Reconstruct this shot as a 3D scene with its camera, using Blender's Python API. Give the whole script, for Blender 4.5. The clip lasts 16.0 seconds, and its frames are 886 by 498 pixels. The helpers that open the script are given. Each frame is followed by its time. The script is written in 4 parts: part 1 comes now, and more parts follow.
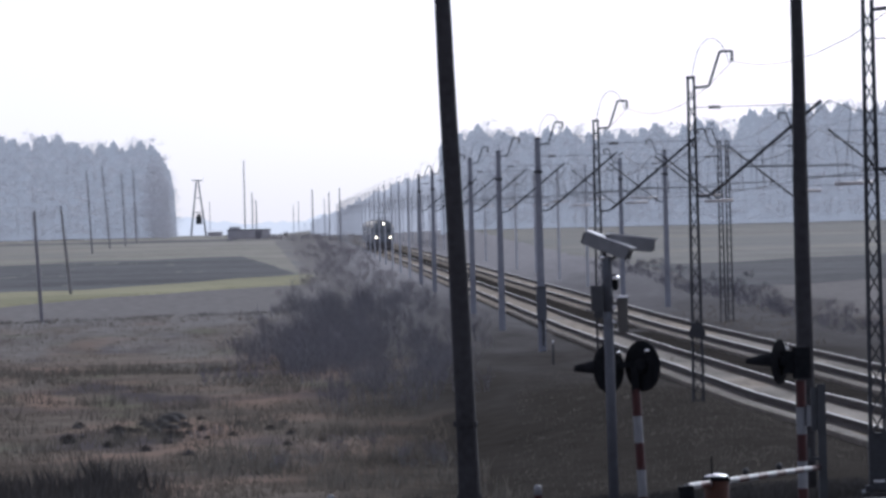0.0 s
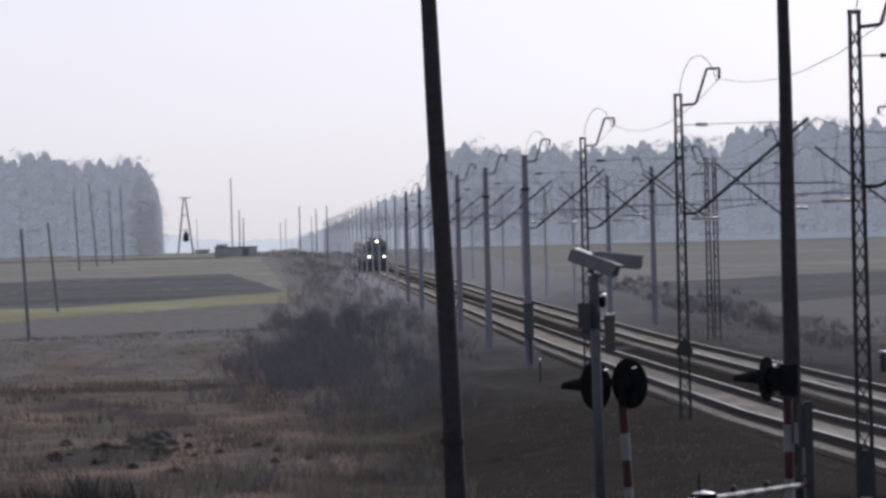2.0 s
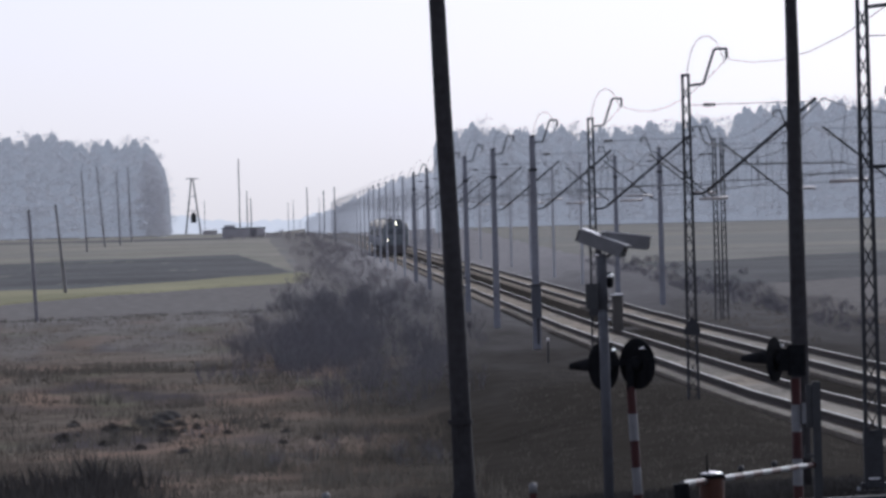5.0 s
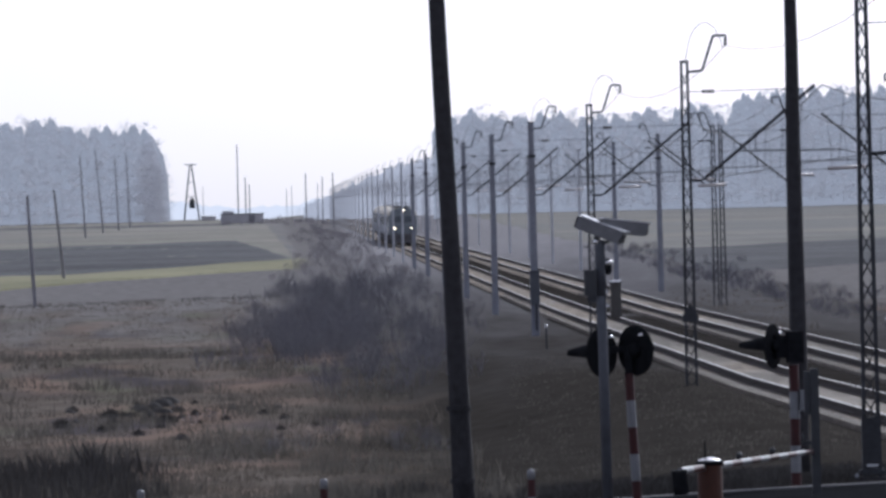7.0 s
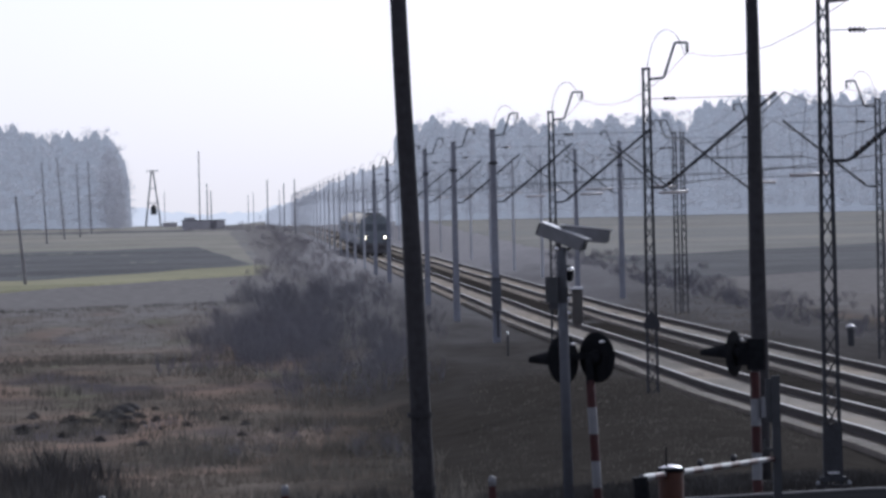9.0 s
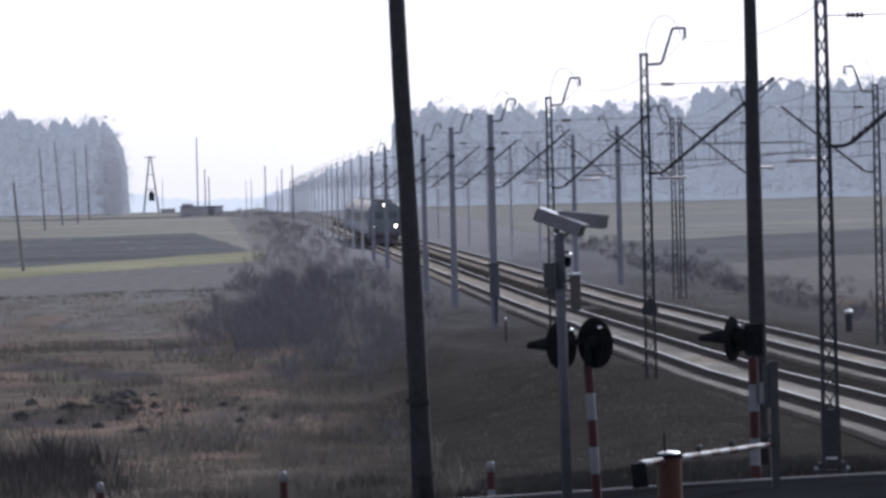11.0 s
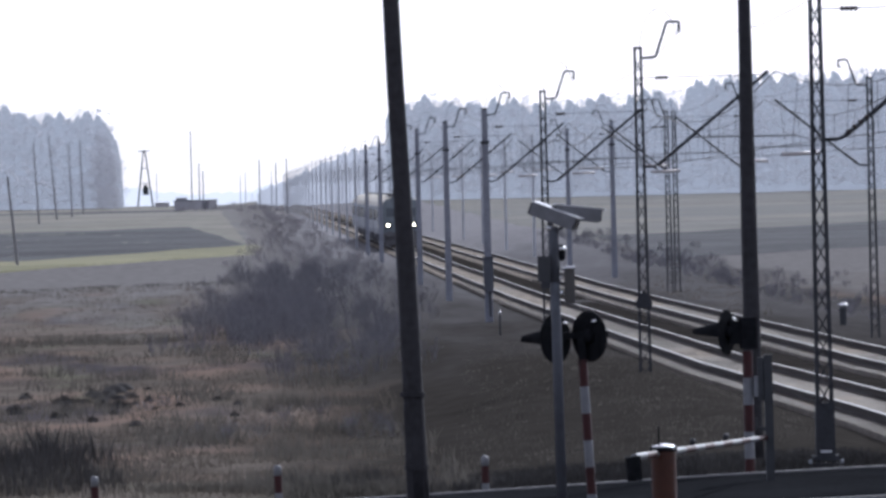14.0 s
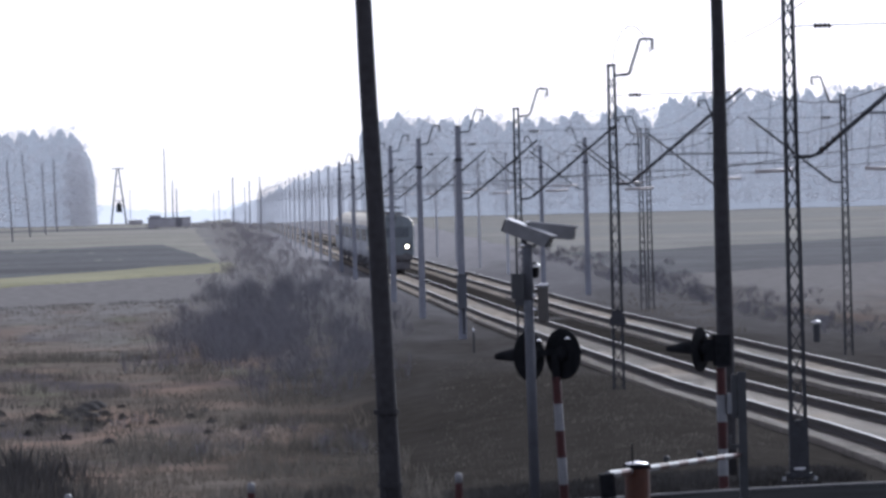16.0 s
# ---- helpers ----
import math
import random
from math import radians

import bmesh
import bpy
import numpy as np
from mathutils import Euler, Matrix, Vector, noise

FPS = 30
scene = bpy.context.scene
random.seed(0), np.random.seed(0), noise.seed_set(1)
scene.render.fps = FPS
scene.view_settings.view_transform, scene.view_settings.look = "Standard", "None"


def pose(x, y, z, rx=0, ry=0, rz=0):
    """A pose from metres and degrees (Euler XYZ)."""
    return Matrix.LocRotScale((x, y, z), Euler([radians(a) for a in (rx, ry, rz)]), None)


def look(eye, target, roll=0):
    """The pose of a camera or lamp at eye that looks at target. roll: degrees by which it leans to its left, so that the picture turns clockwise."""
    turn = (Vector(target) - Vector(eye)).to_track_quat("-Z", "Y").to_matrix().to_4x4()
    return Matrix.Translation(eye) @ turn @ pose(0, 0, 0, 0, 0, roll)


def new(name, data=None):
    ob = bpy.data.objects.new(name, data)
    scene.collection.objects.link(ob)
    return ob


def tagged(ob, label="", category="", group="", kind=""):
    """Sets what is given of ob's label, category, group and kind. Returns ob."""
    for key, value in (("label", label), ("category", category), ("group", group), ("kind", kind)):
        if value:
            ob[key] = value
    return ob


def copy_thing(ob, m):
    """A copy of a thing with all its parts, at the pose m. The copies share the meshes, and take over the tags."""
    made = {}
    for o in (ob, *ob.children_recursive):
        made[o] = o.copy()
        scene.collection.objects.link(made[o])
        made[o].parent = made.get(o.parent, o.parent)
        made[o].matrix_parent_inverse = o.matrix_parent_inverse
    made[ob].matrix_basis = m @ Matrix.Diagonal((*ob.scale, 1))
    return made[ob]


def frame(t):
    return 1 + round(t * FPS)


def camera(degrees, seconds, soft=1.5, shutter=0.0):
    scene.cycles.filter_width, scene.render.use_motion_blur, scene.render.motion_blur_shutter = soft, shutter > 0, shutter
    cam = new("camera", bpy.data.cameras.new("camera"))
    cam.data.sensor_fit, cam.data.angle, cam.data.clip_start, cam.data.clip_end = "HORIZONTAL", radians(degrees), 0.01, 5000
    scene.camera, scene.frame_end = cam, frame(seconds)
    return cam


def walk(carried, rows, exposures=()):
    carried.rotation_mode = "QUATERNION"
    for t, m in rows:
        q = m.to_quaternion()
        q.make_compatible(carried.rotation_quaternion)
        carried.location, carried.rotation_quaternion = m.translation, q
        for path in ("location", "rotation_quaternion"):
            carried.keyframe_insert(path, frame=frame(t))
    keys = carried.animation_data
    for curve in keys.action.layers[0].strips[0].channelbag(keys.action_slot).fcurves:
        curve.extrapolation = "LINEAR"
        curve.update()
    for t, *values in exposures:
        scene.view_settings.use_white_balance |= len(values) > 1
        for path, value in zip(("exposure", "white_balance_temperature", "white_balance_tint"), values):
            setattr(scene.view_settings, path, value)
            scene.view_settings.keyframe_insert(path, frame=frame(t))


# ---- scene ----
EYE = (0.0, 0.0, 4.5)
# seconds, turn to the left from +y, tilt up, lean; degrees
LOOKS = [
    (0, -1.0163, -0.2110, -1.421),
    (0.5, -1.0122, -0.1181, -1.510),
    (1, -1.0811, -0.0859, -1.387),
    (1.5, -1.0564, -0.1267, -1.410),
    (2, -1.1093, -0.0914, -1.425),
    (2.5, -1.0655, -0.0194, -1.305),
    (3, -1.0622, 0.1392, -1.268),
    (3.5, -0.9378, -0.0096, -1.399),
    (4, -1.0234, -0.1200, -1.537),
    (6.5, -1.1050, -0.3082, -1.447),
    (7, -1.0608, -0.3221, -1.417),
    (7.5, -1.0769, -0.2120, -1.462),
    (8, -1.0648, -0.1999, -1.433),
    (8.5, -1.1762, -0.2075, -1.333),
    (9, -1.3313, -0.2819, -1.322),
    (11.5, -1.3467, -0.3885, -1.396),
    (12, -1.3656, -0.3972, -1.406),
    (12.5, -1.4127, -0.3594, -1.390),
    (13, -1.3839, -0.3231, -1.352),
    (13.5, -1.3458, -0.3466, -1.435),
    (14, -1.3830, -0.4263, -1.441),
    (14.5, -1.4358, -0.3956, -1.529),
    (15, -1.4352, -0.3853, -1.528),
    (15.5, -1.4358, -0.3719, -1.497),
    (16, -1.5712, -0.3092, -1.470)
]


def aim(turn, tilt, lean):
    a, b = radians(turn), radians(tilt)
    ahead = Vector((-math.sin(a) * math.cos(b), math.cos(a) * math.cos(b), math.sin(b)))
    return look(EYE, Vector(EYE) + 100 * ahead, lean)


GAIN, TINT = 0.16, 9.5
cam = camera(6.2, 16.0, soft=3.1)
walk(cam, [(t, aim(a, b, c)) for t, a, b, c in LOOKS],
     [(t, s + GAIN, k, TINT) for t, s, k in ((0, -0.05, 5290), (0.5, -0.15, 5400), (1.0, -0.33, 5480), (1.5, -0.33, 5500), (2.5, -0.36, 5590), (3.5, -0.60, 5590), (4.2, -0.43, 5520), (6.5, -0.12, 5300), (7.0, -0.05, 5320), (7.7, -0.08, 5310), (9.0, -0.15, 5300), (11.5, 0.06, 5290), (12.5, 0.15, 5290), (16.0, 0.2, 5290))])

# ---- light ----
SUN_HEIGHT, SUN_TURN = 36.0, -26.0      # degrees; turn to the left of +y
world = bpy.data.worlds.new("sky")
scene.world = world
world.use_nodes = True
wn = world.node_tree
sky = wn.nodes.new("ShaderNodeTexSky")
sky.sky_type = "NISHITA"
sky.sun_disc = False
sky.sun_elevation = radians(SUN_HEIGHT)
sky.sun_rotation = radians(-SUN_TURN)
sky.air_density, sky.dust_density, sky.ozone_density = 0.15, 2.0, 0.0
veil = wn.nodes.new("ShaderNodeMix")      # even white haze over the whole sky
veil.data_type = "RGBA"
veil.inputs[0].default_value = 0.20
veil.inputs[7].default_value = (14.5, 13.0, 12.6, 1)
wn.links.new(sky.outputs[0], veil.inputs[6])
wn.links.new(veil.outputs[2], wn.nodes["Background"].inputs[0])
wn.nodes["Background"].inputs[1].default_value = 0.10
sun = new("sun", bpy.data.lights.new("sun", "SUN"))
sun.data.energy, sun.data.angle, sun.data.color = 2.1, radians(3.0), (1.0, 0.93, 0.82)
sh, st = radians(SUN_HEIGHT), radians(SUN_TURN)
sun.matrix_world = look((-math.sin(st) * math.cos(sh) * 300, math.cos(st) * math.cos(sh) * 300, math.sin(sh) * 300), (0, 0, 0))

# ---- materials ----


def material(name, colour, rough=0.7, metal=0.0, vary=0.25, grain=6.0, coarse=0.6, bump=0.3, second=None, depth=0.02, spec=0.5, world_space=False):
    """Two scales of noise vary the colour between two tones, with relief."""
    m = bpy.data.materials.new(name)
    m.use_nodes = True
    n, l = m.node_tree.nodes, m.node_tree.links
    b = n["Principled BSDF"]
    b.inputs["Roughness"].default_value, b.inputs["Metallic"].default_value = rough, metal
    b.inputs["Specular IOR Level"].default_value = spec
    if world_space:
        g = n.new("ShaderNodeNewGeometry").outputs["Position"]
    else:
        g = n.new("ShaderNodeTexCoord").outputs["Object"]
    fine, big = n.new("ShaderNodeTexNoise"), n.new("ShaderNodeTexNoise")
    for tex, scale, detail in ((fine, grain, 6.0), (big, coarse, 3.0)):
        tex.inputs["Scale"].default_value, tex.inputs["Detail"].default_value = scale, detail
        l.new(g, tex.inputs["Vector"])
    add = n.new("ShaderNodeMath")
    add.operation = "ADD"
    l.new(fine.outputs[0], add.inputs[0])
    l.new(big.outputs[0], add.inputs[1])
    ramp = n.new("ShaderNodeMapRange")
    ramp.inputs[1].default_value, ramp.inputs[2].default_value = 0.72, 1.28
    l.new(add.outputs[0], ramp.inputs[0])
    mix = n.new("ShaderNodeMix")
    mix.data_type = "RGBA"
    dark = [c * (1 - vary) for c in colour]
    light = second or [min(1, c * (1 + vary)) for c in colour]
    mix.inputs[6].default_value, mix.inputs[7].default_value = (*dark, 1), (*light, 1)
    l.new(ramp.outputs[0], mix.inputs[0])
    l.new(mix.outputs[2], b.inputs["Base Color"])
    if bump:
        bp = n.new("ShaderNodeBump")
        bp.inputs["Strength"].default_value, bp.inputs["Distance"].default_value = bump, depth
        l.new(fine.outputs[0], bp.inputs["Height"])
        l.new(bp.outputs[0], b.inputs["Normal"])
    return m


def glow_material(name, colour, strength):
    m = material(name, (0.9, 0.85, 0.7), 0.2, bump=0)
    b = m.node_tree.nodes["Principled BSDF"]
    b.inputs["Emission Color"].default_value, b.inputs["Emission Strength"].default_value = (*colour, 1), strength
    return m


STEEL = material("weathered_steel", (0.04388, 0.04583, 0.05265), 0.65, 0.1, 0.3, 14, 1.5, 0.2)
# lighter than the near lattice steel: haze put into the mast colour
MASTGREY = material("haze_paled_mast_paint", (0.2834, 0.2927, 0.3304), 0.7, 0.0, 0.25, 10, 1.2, 0.2, spec=0.2)
GALV = material("galvanised_steel", (0.36, 0.378, 0.396), 0.5, 0.6, 0.2, 18, 2, 0.15)
CABLE = material("copper_cable", (0.07, 0.065, 0.06), 0.5, 0.4, 0.2, 20, 2, 0)
INSUL = material("brown_porcelain", (0.035, 0.022, 0.018), 0.25, 0, 0.2, 30, 3, 0)
RAILTOP = material("polished_rail", (0.50, 0.48, 0.45), 0.42, 1.0, 0.1, 30, 1, 0)
RUST = material("rusty_rail_web", (0.034, 0.025, 0.021), 0.85, 0, 0.35, 30, 2, 0.3)
BALLAST = material("crushed_stone_ballast", (0.235, 0.20, 0.165), 0.9, 0, 0.35, 14, 0.8, 1.0, depth=0.05, spec=0.1, world_space=True)
# palest mast tone, with the haze of the far stretch in its base colour
HAZEMAST = material("haze_paled_mast", (0.52, 0.53, 0.56), 0.85, 0, 0.2, 8, 1, 0.2)
OLDCONCRETE = material("dark_concrete", (0.0432, 0.0414, 0.045), 0.85, 0, 0.3, 10, 1, 0.4)
POLEWOOD = material("tarred_pole_wood", (0.0418, 0.0399, 0.0437), 0.85, 0, 0.35, 9, 0.8, 0.5)
EARTH = material("dry_winter_grass", (0.1304, 0.1111, 0.09739), 0.95, 0, 0.35, 1.3, 0.05, 0.8, (0.198, 0.1715, 0.1488), 0.15, 0.0, True)


def patchy(m, tones, sx, sy):
    """Adds broad drawn-out patches of other tones to a ground material."""
    n, l = m.node_tree.nodes, m.node_tree.links
    b = n["Principled BSDF"]
    src = b.inputs["Base Color"].links[0].from_socket
    pos = n.new("ShaderNodeNewGeometry").outputs["Position"]
    for k, (tone, low, high) in enumerate(tones):
        mp, tx, rg, mx = n.new("ShaderNodeMapping"), n.new("ShaderNodeTexNoise"), n.new("ShaderNodeMapRange"), n.new("ShaderNodeMix")
        mp.inputs["Scale"].default_value, mp.inputs["Location"].default_value = (sx, sy, 1), (17.0 * k, 5.0, 3.0 * k)
        l.new(pos, mp.inputs["Vector"])
        l.new(mp.outputs[0], tx.inputs["Vector"])
        tx.inputs["Scale"].default_value, tx.inputs["Detail"].default_value = 1.0, 5.0
        rg.inputs[1].default_value, rg.inputs[2].default_value = low, high
        l.new(tx.outputs[0], rg.inputs[0])
        mx.data_type = "RGBA"
        mx.inputs[7].default_value = (*tone, 1)
        l.new(rg.outputs[0], mx.inputs[0])
        l.new(src, mx.inputs[6])
        src = mx.outputs[2]
    l.new(src, b.inputs["Base Color"])


patchy(EARTH, (((0.2128, 0.1574, 0.129), 0.50, 0.68), ((0.1443, 0.1498, 0.1075), 0.55, 0.72), ((0.259, 0.2227, 0.1849), 0.62, 0.74), ((0.08325, 0.07488, 0.07955), 0.55, 0.68)), 0.28, 0.055)
patchy(BALLAST, (((0.30, 0.255, 0.205), 0.48, 0.60), ((0.15, 0.13, 0.108), 0.56, 0.66), ((0.34, 0.29, 0.235), 0.6, 0.7)), 2.2, 0.22)
GLOSSWHITE = material("glossy_white_enamel", (0.75, 0.75, 0.76), 0.25, 0, 0.05, 12, 2, 0.0)
SLEEPER = material("grimy_sleeper_concrete", (0.25, 0.222, 0.19), 0.85, 0, 0.3, 12, 1, 0.4, world_space=True)
WHITEWASH = material("pale_grey_render", (0.60, 0.58, 0.59), 0.85, 0, 0.15, 3, 0.4, 0.2)
# paler copy of the twig colour, with haze put into it
HAZESCRUB = material("haze_paled_scrub", (0.475, 0.458, 0.472), 0.85, 0, 0.3, 4, 0.6, 0)
# far pole timber lightened, its base colour carries distance haze
HAZEWOOD = material("haze_paled_timber", (0.272, 0.264, 0.28), 0.9, 0, 0.3, 9, 0.8, 0.4)
CESS = material("dark_gravelly_dirt", (0.0338, 0.0312, 0.0286), 0.95, 0, 0.35, 6, 0.4, 0.6, (0.0546, 0.0494, 0.0455), 0.05, 0.0, True)
# tones of the distant fields are raised to include haze
STUBBLE = material("pale_stubble", (0.199, 0.187, 0.155), 0.9, 0, 0.25, 0.5, 0.03, 0.5, (0.262, 0.248, 0.212), 0.1, 0.1, True)
UNCUT = material("dry_uncut_grass", (0.172, 0.146, 0.130), 0.95, 0, 0.35, 0.9, 0.05, 0.6, (0.215, 0.184, 0.162), 0.15, 0.0, True)
PLOUGH = material("ploughed_soil", (0.08687, 0.08687, 0.09162), 0.9, 0, 0.3, 0.8, 0.04, 0.8, (0.1295, 0.1295, 0.1358), 0.15, 0.05, True)
GREENS = material("sprouting_winter_corn", (0.2198, 0.2097, 0.1198), 0.9, 0, 0.2, 0.6, 0.04, 0.4, (0.2697, 0.2546, 0.1548), 0.1, 0.1, True)
MEADOW = material("grey_meadow", (0.1546, 0.1452, 0.1388), 0.9, 0, 0.3, 0.7, 0.035, 0.5, (0.2164, 0.202, 0.1944), 0.1, 0.1, True)
patchy(MEADOW, (((0.1372, 0.132, 0.1375), 0.5, 0.68), ((0.2548, 0.235, 0.198), 0.58, 0.72)), 0.06, 0.02)
patchy(STUBBLE, (((0.1906, 0.183, 0.1719), 0.5, 0.68), ((0.2593, 0.2402, 0.2087), 0.55, 0.72)), 0.03, 0.012)
PEAT = material("dark_peat", (0.096, 0.092, 0.093), 0.95, 0, 0.3, 8, 1, 0.5, spec=0.1)


def zones(m):
    """Blends the rough grass of the ground into dark bank grass, heath, scrub and meadow, with uneven borders; heath
    and scrub pale with distance to stand in for haze.
    """
    n, l = m.node_tree.nodes, m.node_tree.links
    b = n["Principled BSDF"]
    split = n.new("ShaderNodeSeparateXYZ")
    l.new(n.new("ShaderNodeNewGeometry").outputs["Position"], split.inputs[0])

    def math_node(kind, a, c):
        q = n.new("ShaderNodeMath")
        q.operation = kind
        for k, v in enumerate((a, c)):
            if isinstance(v, (int, float)):
                q.inputs[k].default_value = v
            else:
                l.new(v, q.inputs[k])
        return q.outputs[0]

    def uneven(scale, amount):
        mp, tx = n.new("ShaderNodeMapping"), n.new("ShaderNodeTexNoise")
        mp.inputs["Scale"].default_value = scale
        l.new(n.new("ShaderNodeNewGeometry").outputs["Position"], mp.inputs["Vector"])
        l.new(mp.outputs[0], tx.inputs["Vector"])
        tx.inputs["Scale"].default_value, tx.inputs["Detail"].default_value = 1.0, 6.0
        return math_node("MULTIPLY", math_node("SUBTRACT", tx.outputs[0], 0.5), amount)

    def step(value, low, high):
        r = n.new("ShaderNodeMapRange")
        r.interpolation_type = "SMOOTHSTEP"
        r.inputs[1].default_value, r.inputs[2].default_value = low, high
        l.new(value, r.inputs[0])
        return r.outputs[0]

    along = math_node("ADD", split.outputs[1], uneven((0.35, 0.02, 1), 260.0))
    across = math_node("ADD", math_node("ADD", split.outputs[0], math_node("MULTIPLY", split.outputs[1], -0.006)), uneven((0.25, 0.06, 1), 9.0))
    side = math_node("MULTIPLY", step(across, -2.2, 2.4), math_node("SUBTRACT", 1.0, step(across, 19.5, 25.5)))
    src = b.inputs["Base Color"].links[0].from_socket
    # the last two tones lighten along the line: haze put into the ground colour
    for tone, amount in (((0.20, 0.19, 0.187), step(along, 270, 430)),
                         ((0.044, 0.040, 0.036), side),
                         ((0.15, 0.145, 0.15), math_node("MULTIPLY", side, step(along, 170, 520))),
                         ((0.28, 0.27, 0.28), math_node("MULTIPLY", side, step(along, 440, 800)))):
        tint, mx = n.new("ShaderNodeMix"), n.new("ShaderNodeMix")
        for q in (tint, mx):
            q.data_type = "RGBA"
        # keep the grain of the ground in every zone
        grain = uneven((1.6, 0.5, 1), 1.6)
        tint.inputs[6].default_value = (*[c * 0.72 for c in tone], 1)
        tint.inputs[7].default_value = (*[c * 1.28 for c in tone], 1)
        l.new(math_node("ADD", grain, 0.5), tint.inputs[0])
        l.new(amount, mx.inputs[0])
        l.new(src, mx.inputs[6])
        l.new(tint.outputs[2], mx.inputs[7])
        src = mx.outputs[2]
    l.new(src, b.inputs["Base Color"])


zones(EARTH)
ASPHALT = material("worn_asphalt", (0.02016, 0.021, 0.02352), 0.85, 0, 0.3, 12, 0.5, 0.4, spec=0.0, world_space=True)
KERBSTONE = material("pale_kerbstone", (0.30, 0.29, 0.28), 0.8, 0, 0.2, 10, 1, 0.3)
RED = material("red_paint", (0.04457, 0.002673, 0.002376), 0.45, 0, 0.25, 12, 2, 0.1)
WHITE = material("white_paint", (0.2303, 0.2335, 0.243), 0.45, 0, 0.12, 12, 2, 0.1)
BLACK = material("black_enamel", (0.017, 0.01785, 0.0204), 0.8, 0, 0.3, 12, 2, 0.1, spec=0.03)
ORANGE = material("orange_painted_steel", (0.0726, 0.01901, 0.00432), 0.45, 0, 0.2, 8, 1, 0.1)
GREYPAINT = material("grey_painted_metal", (0.20, 0.202, 0.21), 0.4, 0.1, 0.15, 10, 1, 0.1)
POLESTEEL = material("blue_grey_pole_paint", (0.105, 0.112, 0.13), 0.5, 0.1, 0.2, 10, 1, 0.1)
BROWNBOX = material("brown_grey_box_paint", (0.095, 0.088, 0.08), 0.5, 0, 0.2, 10, 1, 0.1)
DARKBOX = material("dark_grey_box", (0.05, 0.052, 0.056), 0.5, 0, 0.2, 10, 1, 0.1)
CHROME = material("bright_metal", (0.88, 0.88, 0.88), 0.25, 1.0, 0.05, 10, 1, 0)
ALUMINIUM = material("dull_aluminium", (0.62, 0.58, 0.57), 0.6, 0.8, 0.1, 10, 1, 0)
# glass, locomotive and underframe colours are paled to stand in for haze
GLASS = material("haze_paled_glass", (0.07, 0.076, 0.085), 0.16, 0, 0.1, 3, 1, 0)
WINDSCREEN = material("haze_paled_windscreen", (0.13, 0.145, 0.16), 0.22, 0, 0.1, 3, 1, 0)
LOCOHAZE = material("haze_paled_locomotive_paint", (0.205, 0.23, 0.245), 0.45, 0, 0.2, 3, 0.4, 0.05)
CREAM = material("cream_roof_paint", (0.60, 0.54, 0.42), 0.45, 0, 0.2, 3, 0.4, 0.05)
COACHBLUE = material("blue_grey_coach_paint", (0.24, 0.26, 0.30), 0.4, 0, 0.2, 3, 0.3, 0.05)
UNDER = material("haze_paled_underframe", (0.165, 0.16, 0.165), 0.8, 0, 0.3, 5, 1, 0.2)
BEAM = glow_material("lit_headlamp", (1.0, 0.82, 0.56), 7.0)
# bark and needles carry distance haze in their base colours
BARK = material("haze_paled_bark", (0.50, 0.48, 0.50), 0.9, 0, 0.3, 5, 0.7, 0.4)
NEEDLES = material("haze_paled_needles", (0.60, 0.61, 0.66), 0.8, 0, 0.12, 1.2, 0.15, 0)
# twig colour raised so that it takes in the haze over the thicket
TWIGS = material("haze_paled_twigs", (0.32, 0.315, 0.34), 0.85, 0, 0.3, 4, 0.6, 0)
STRAW = material("withered_grass_blades", (0.1248, 0.108, 0.0912), 0.85, 0, 0.45, 3, 0.3, 0, world_space=True)
SEDGE = material("dark_sedge", (0.0918, 0.08721, 0.08262), 0.9, 0, 0.4, 3, 0.3, 0, spec=0.1, world_space=True)
REEDS = material("dark_dry_weeds", (0.108, 0.099, 0.08736), 0.85, 0, 0.4, 3, 0.3, 0, world_space=True)
# no lamps: far sheets whose emission stands in for lit haze
HAZE = glow_material("glowing_haze_sheet", (0.73, 0.70, 0.705), 1.0)
FARWOOD = glow_material("glowing_wood_sheet", (0.302, 0.300, 0.322), 1.0)
PALEWOOD = glow_material("glowing_pale_wood_sheet", (0.47, 0.455, 0.475), 1.0)
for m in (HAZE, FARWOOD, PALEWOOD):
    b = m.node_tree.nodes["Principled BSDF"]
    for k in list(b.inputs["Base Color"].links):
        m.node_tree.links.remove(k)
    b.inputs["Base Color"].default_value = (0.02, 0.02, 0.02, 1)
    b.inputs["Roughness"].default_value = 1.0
FALLOW = material("dull_fallow_grass", (0.1733, 0.1659, 0.1522), 0.9, 0, 0.25, 0.5, 0.03, 0.5, (0.231, 0.2205, 0.1995), 0.1, 0.1, True)
patchy(FALLOW, (((0.1575, 0.1575, 0.1522), 0.5, 0.68), ((0.231, 0.2152, 0.1785), 0.55, 0.72)), 0.03, 0.012)


def leafy(m, share):
    """Lets part of the light through, as thin leaves and blades do."""
    n, l = m.node_tree.nodes, m.node_tree.links
    b, out = n["Principled BSDF"], n["Material Output"]
    tr, mx = n.new("ShaderNodeBsdfTranslucent"), n.new("ShaderNodeMixShader")
    src = b.inputs["Base Color"].links[0].from_socket
    l.new(src, tr.inputs[0])
    mx.inputs[0].default_value = share
    l.new(b.outputs[0], mx.inputs[1])
    l.new(tr.outputs[0], mx.inputs[2])
    l.new(mx.outputs[0], out.inputs[0])


# twigs and scrub let light through as well, which lightens them
for m in (NEEDLES, STRAW, REEDS, TWIGS, HAZESCRUB):
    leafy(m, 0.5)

# ---- mesh helpers ----


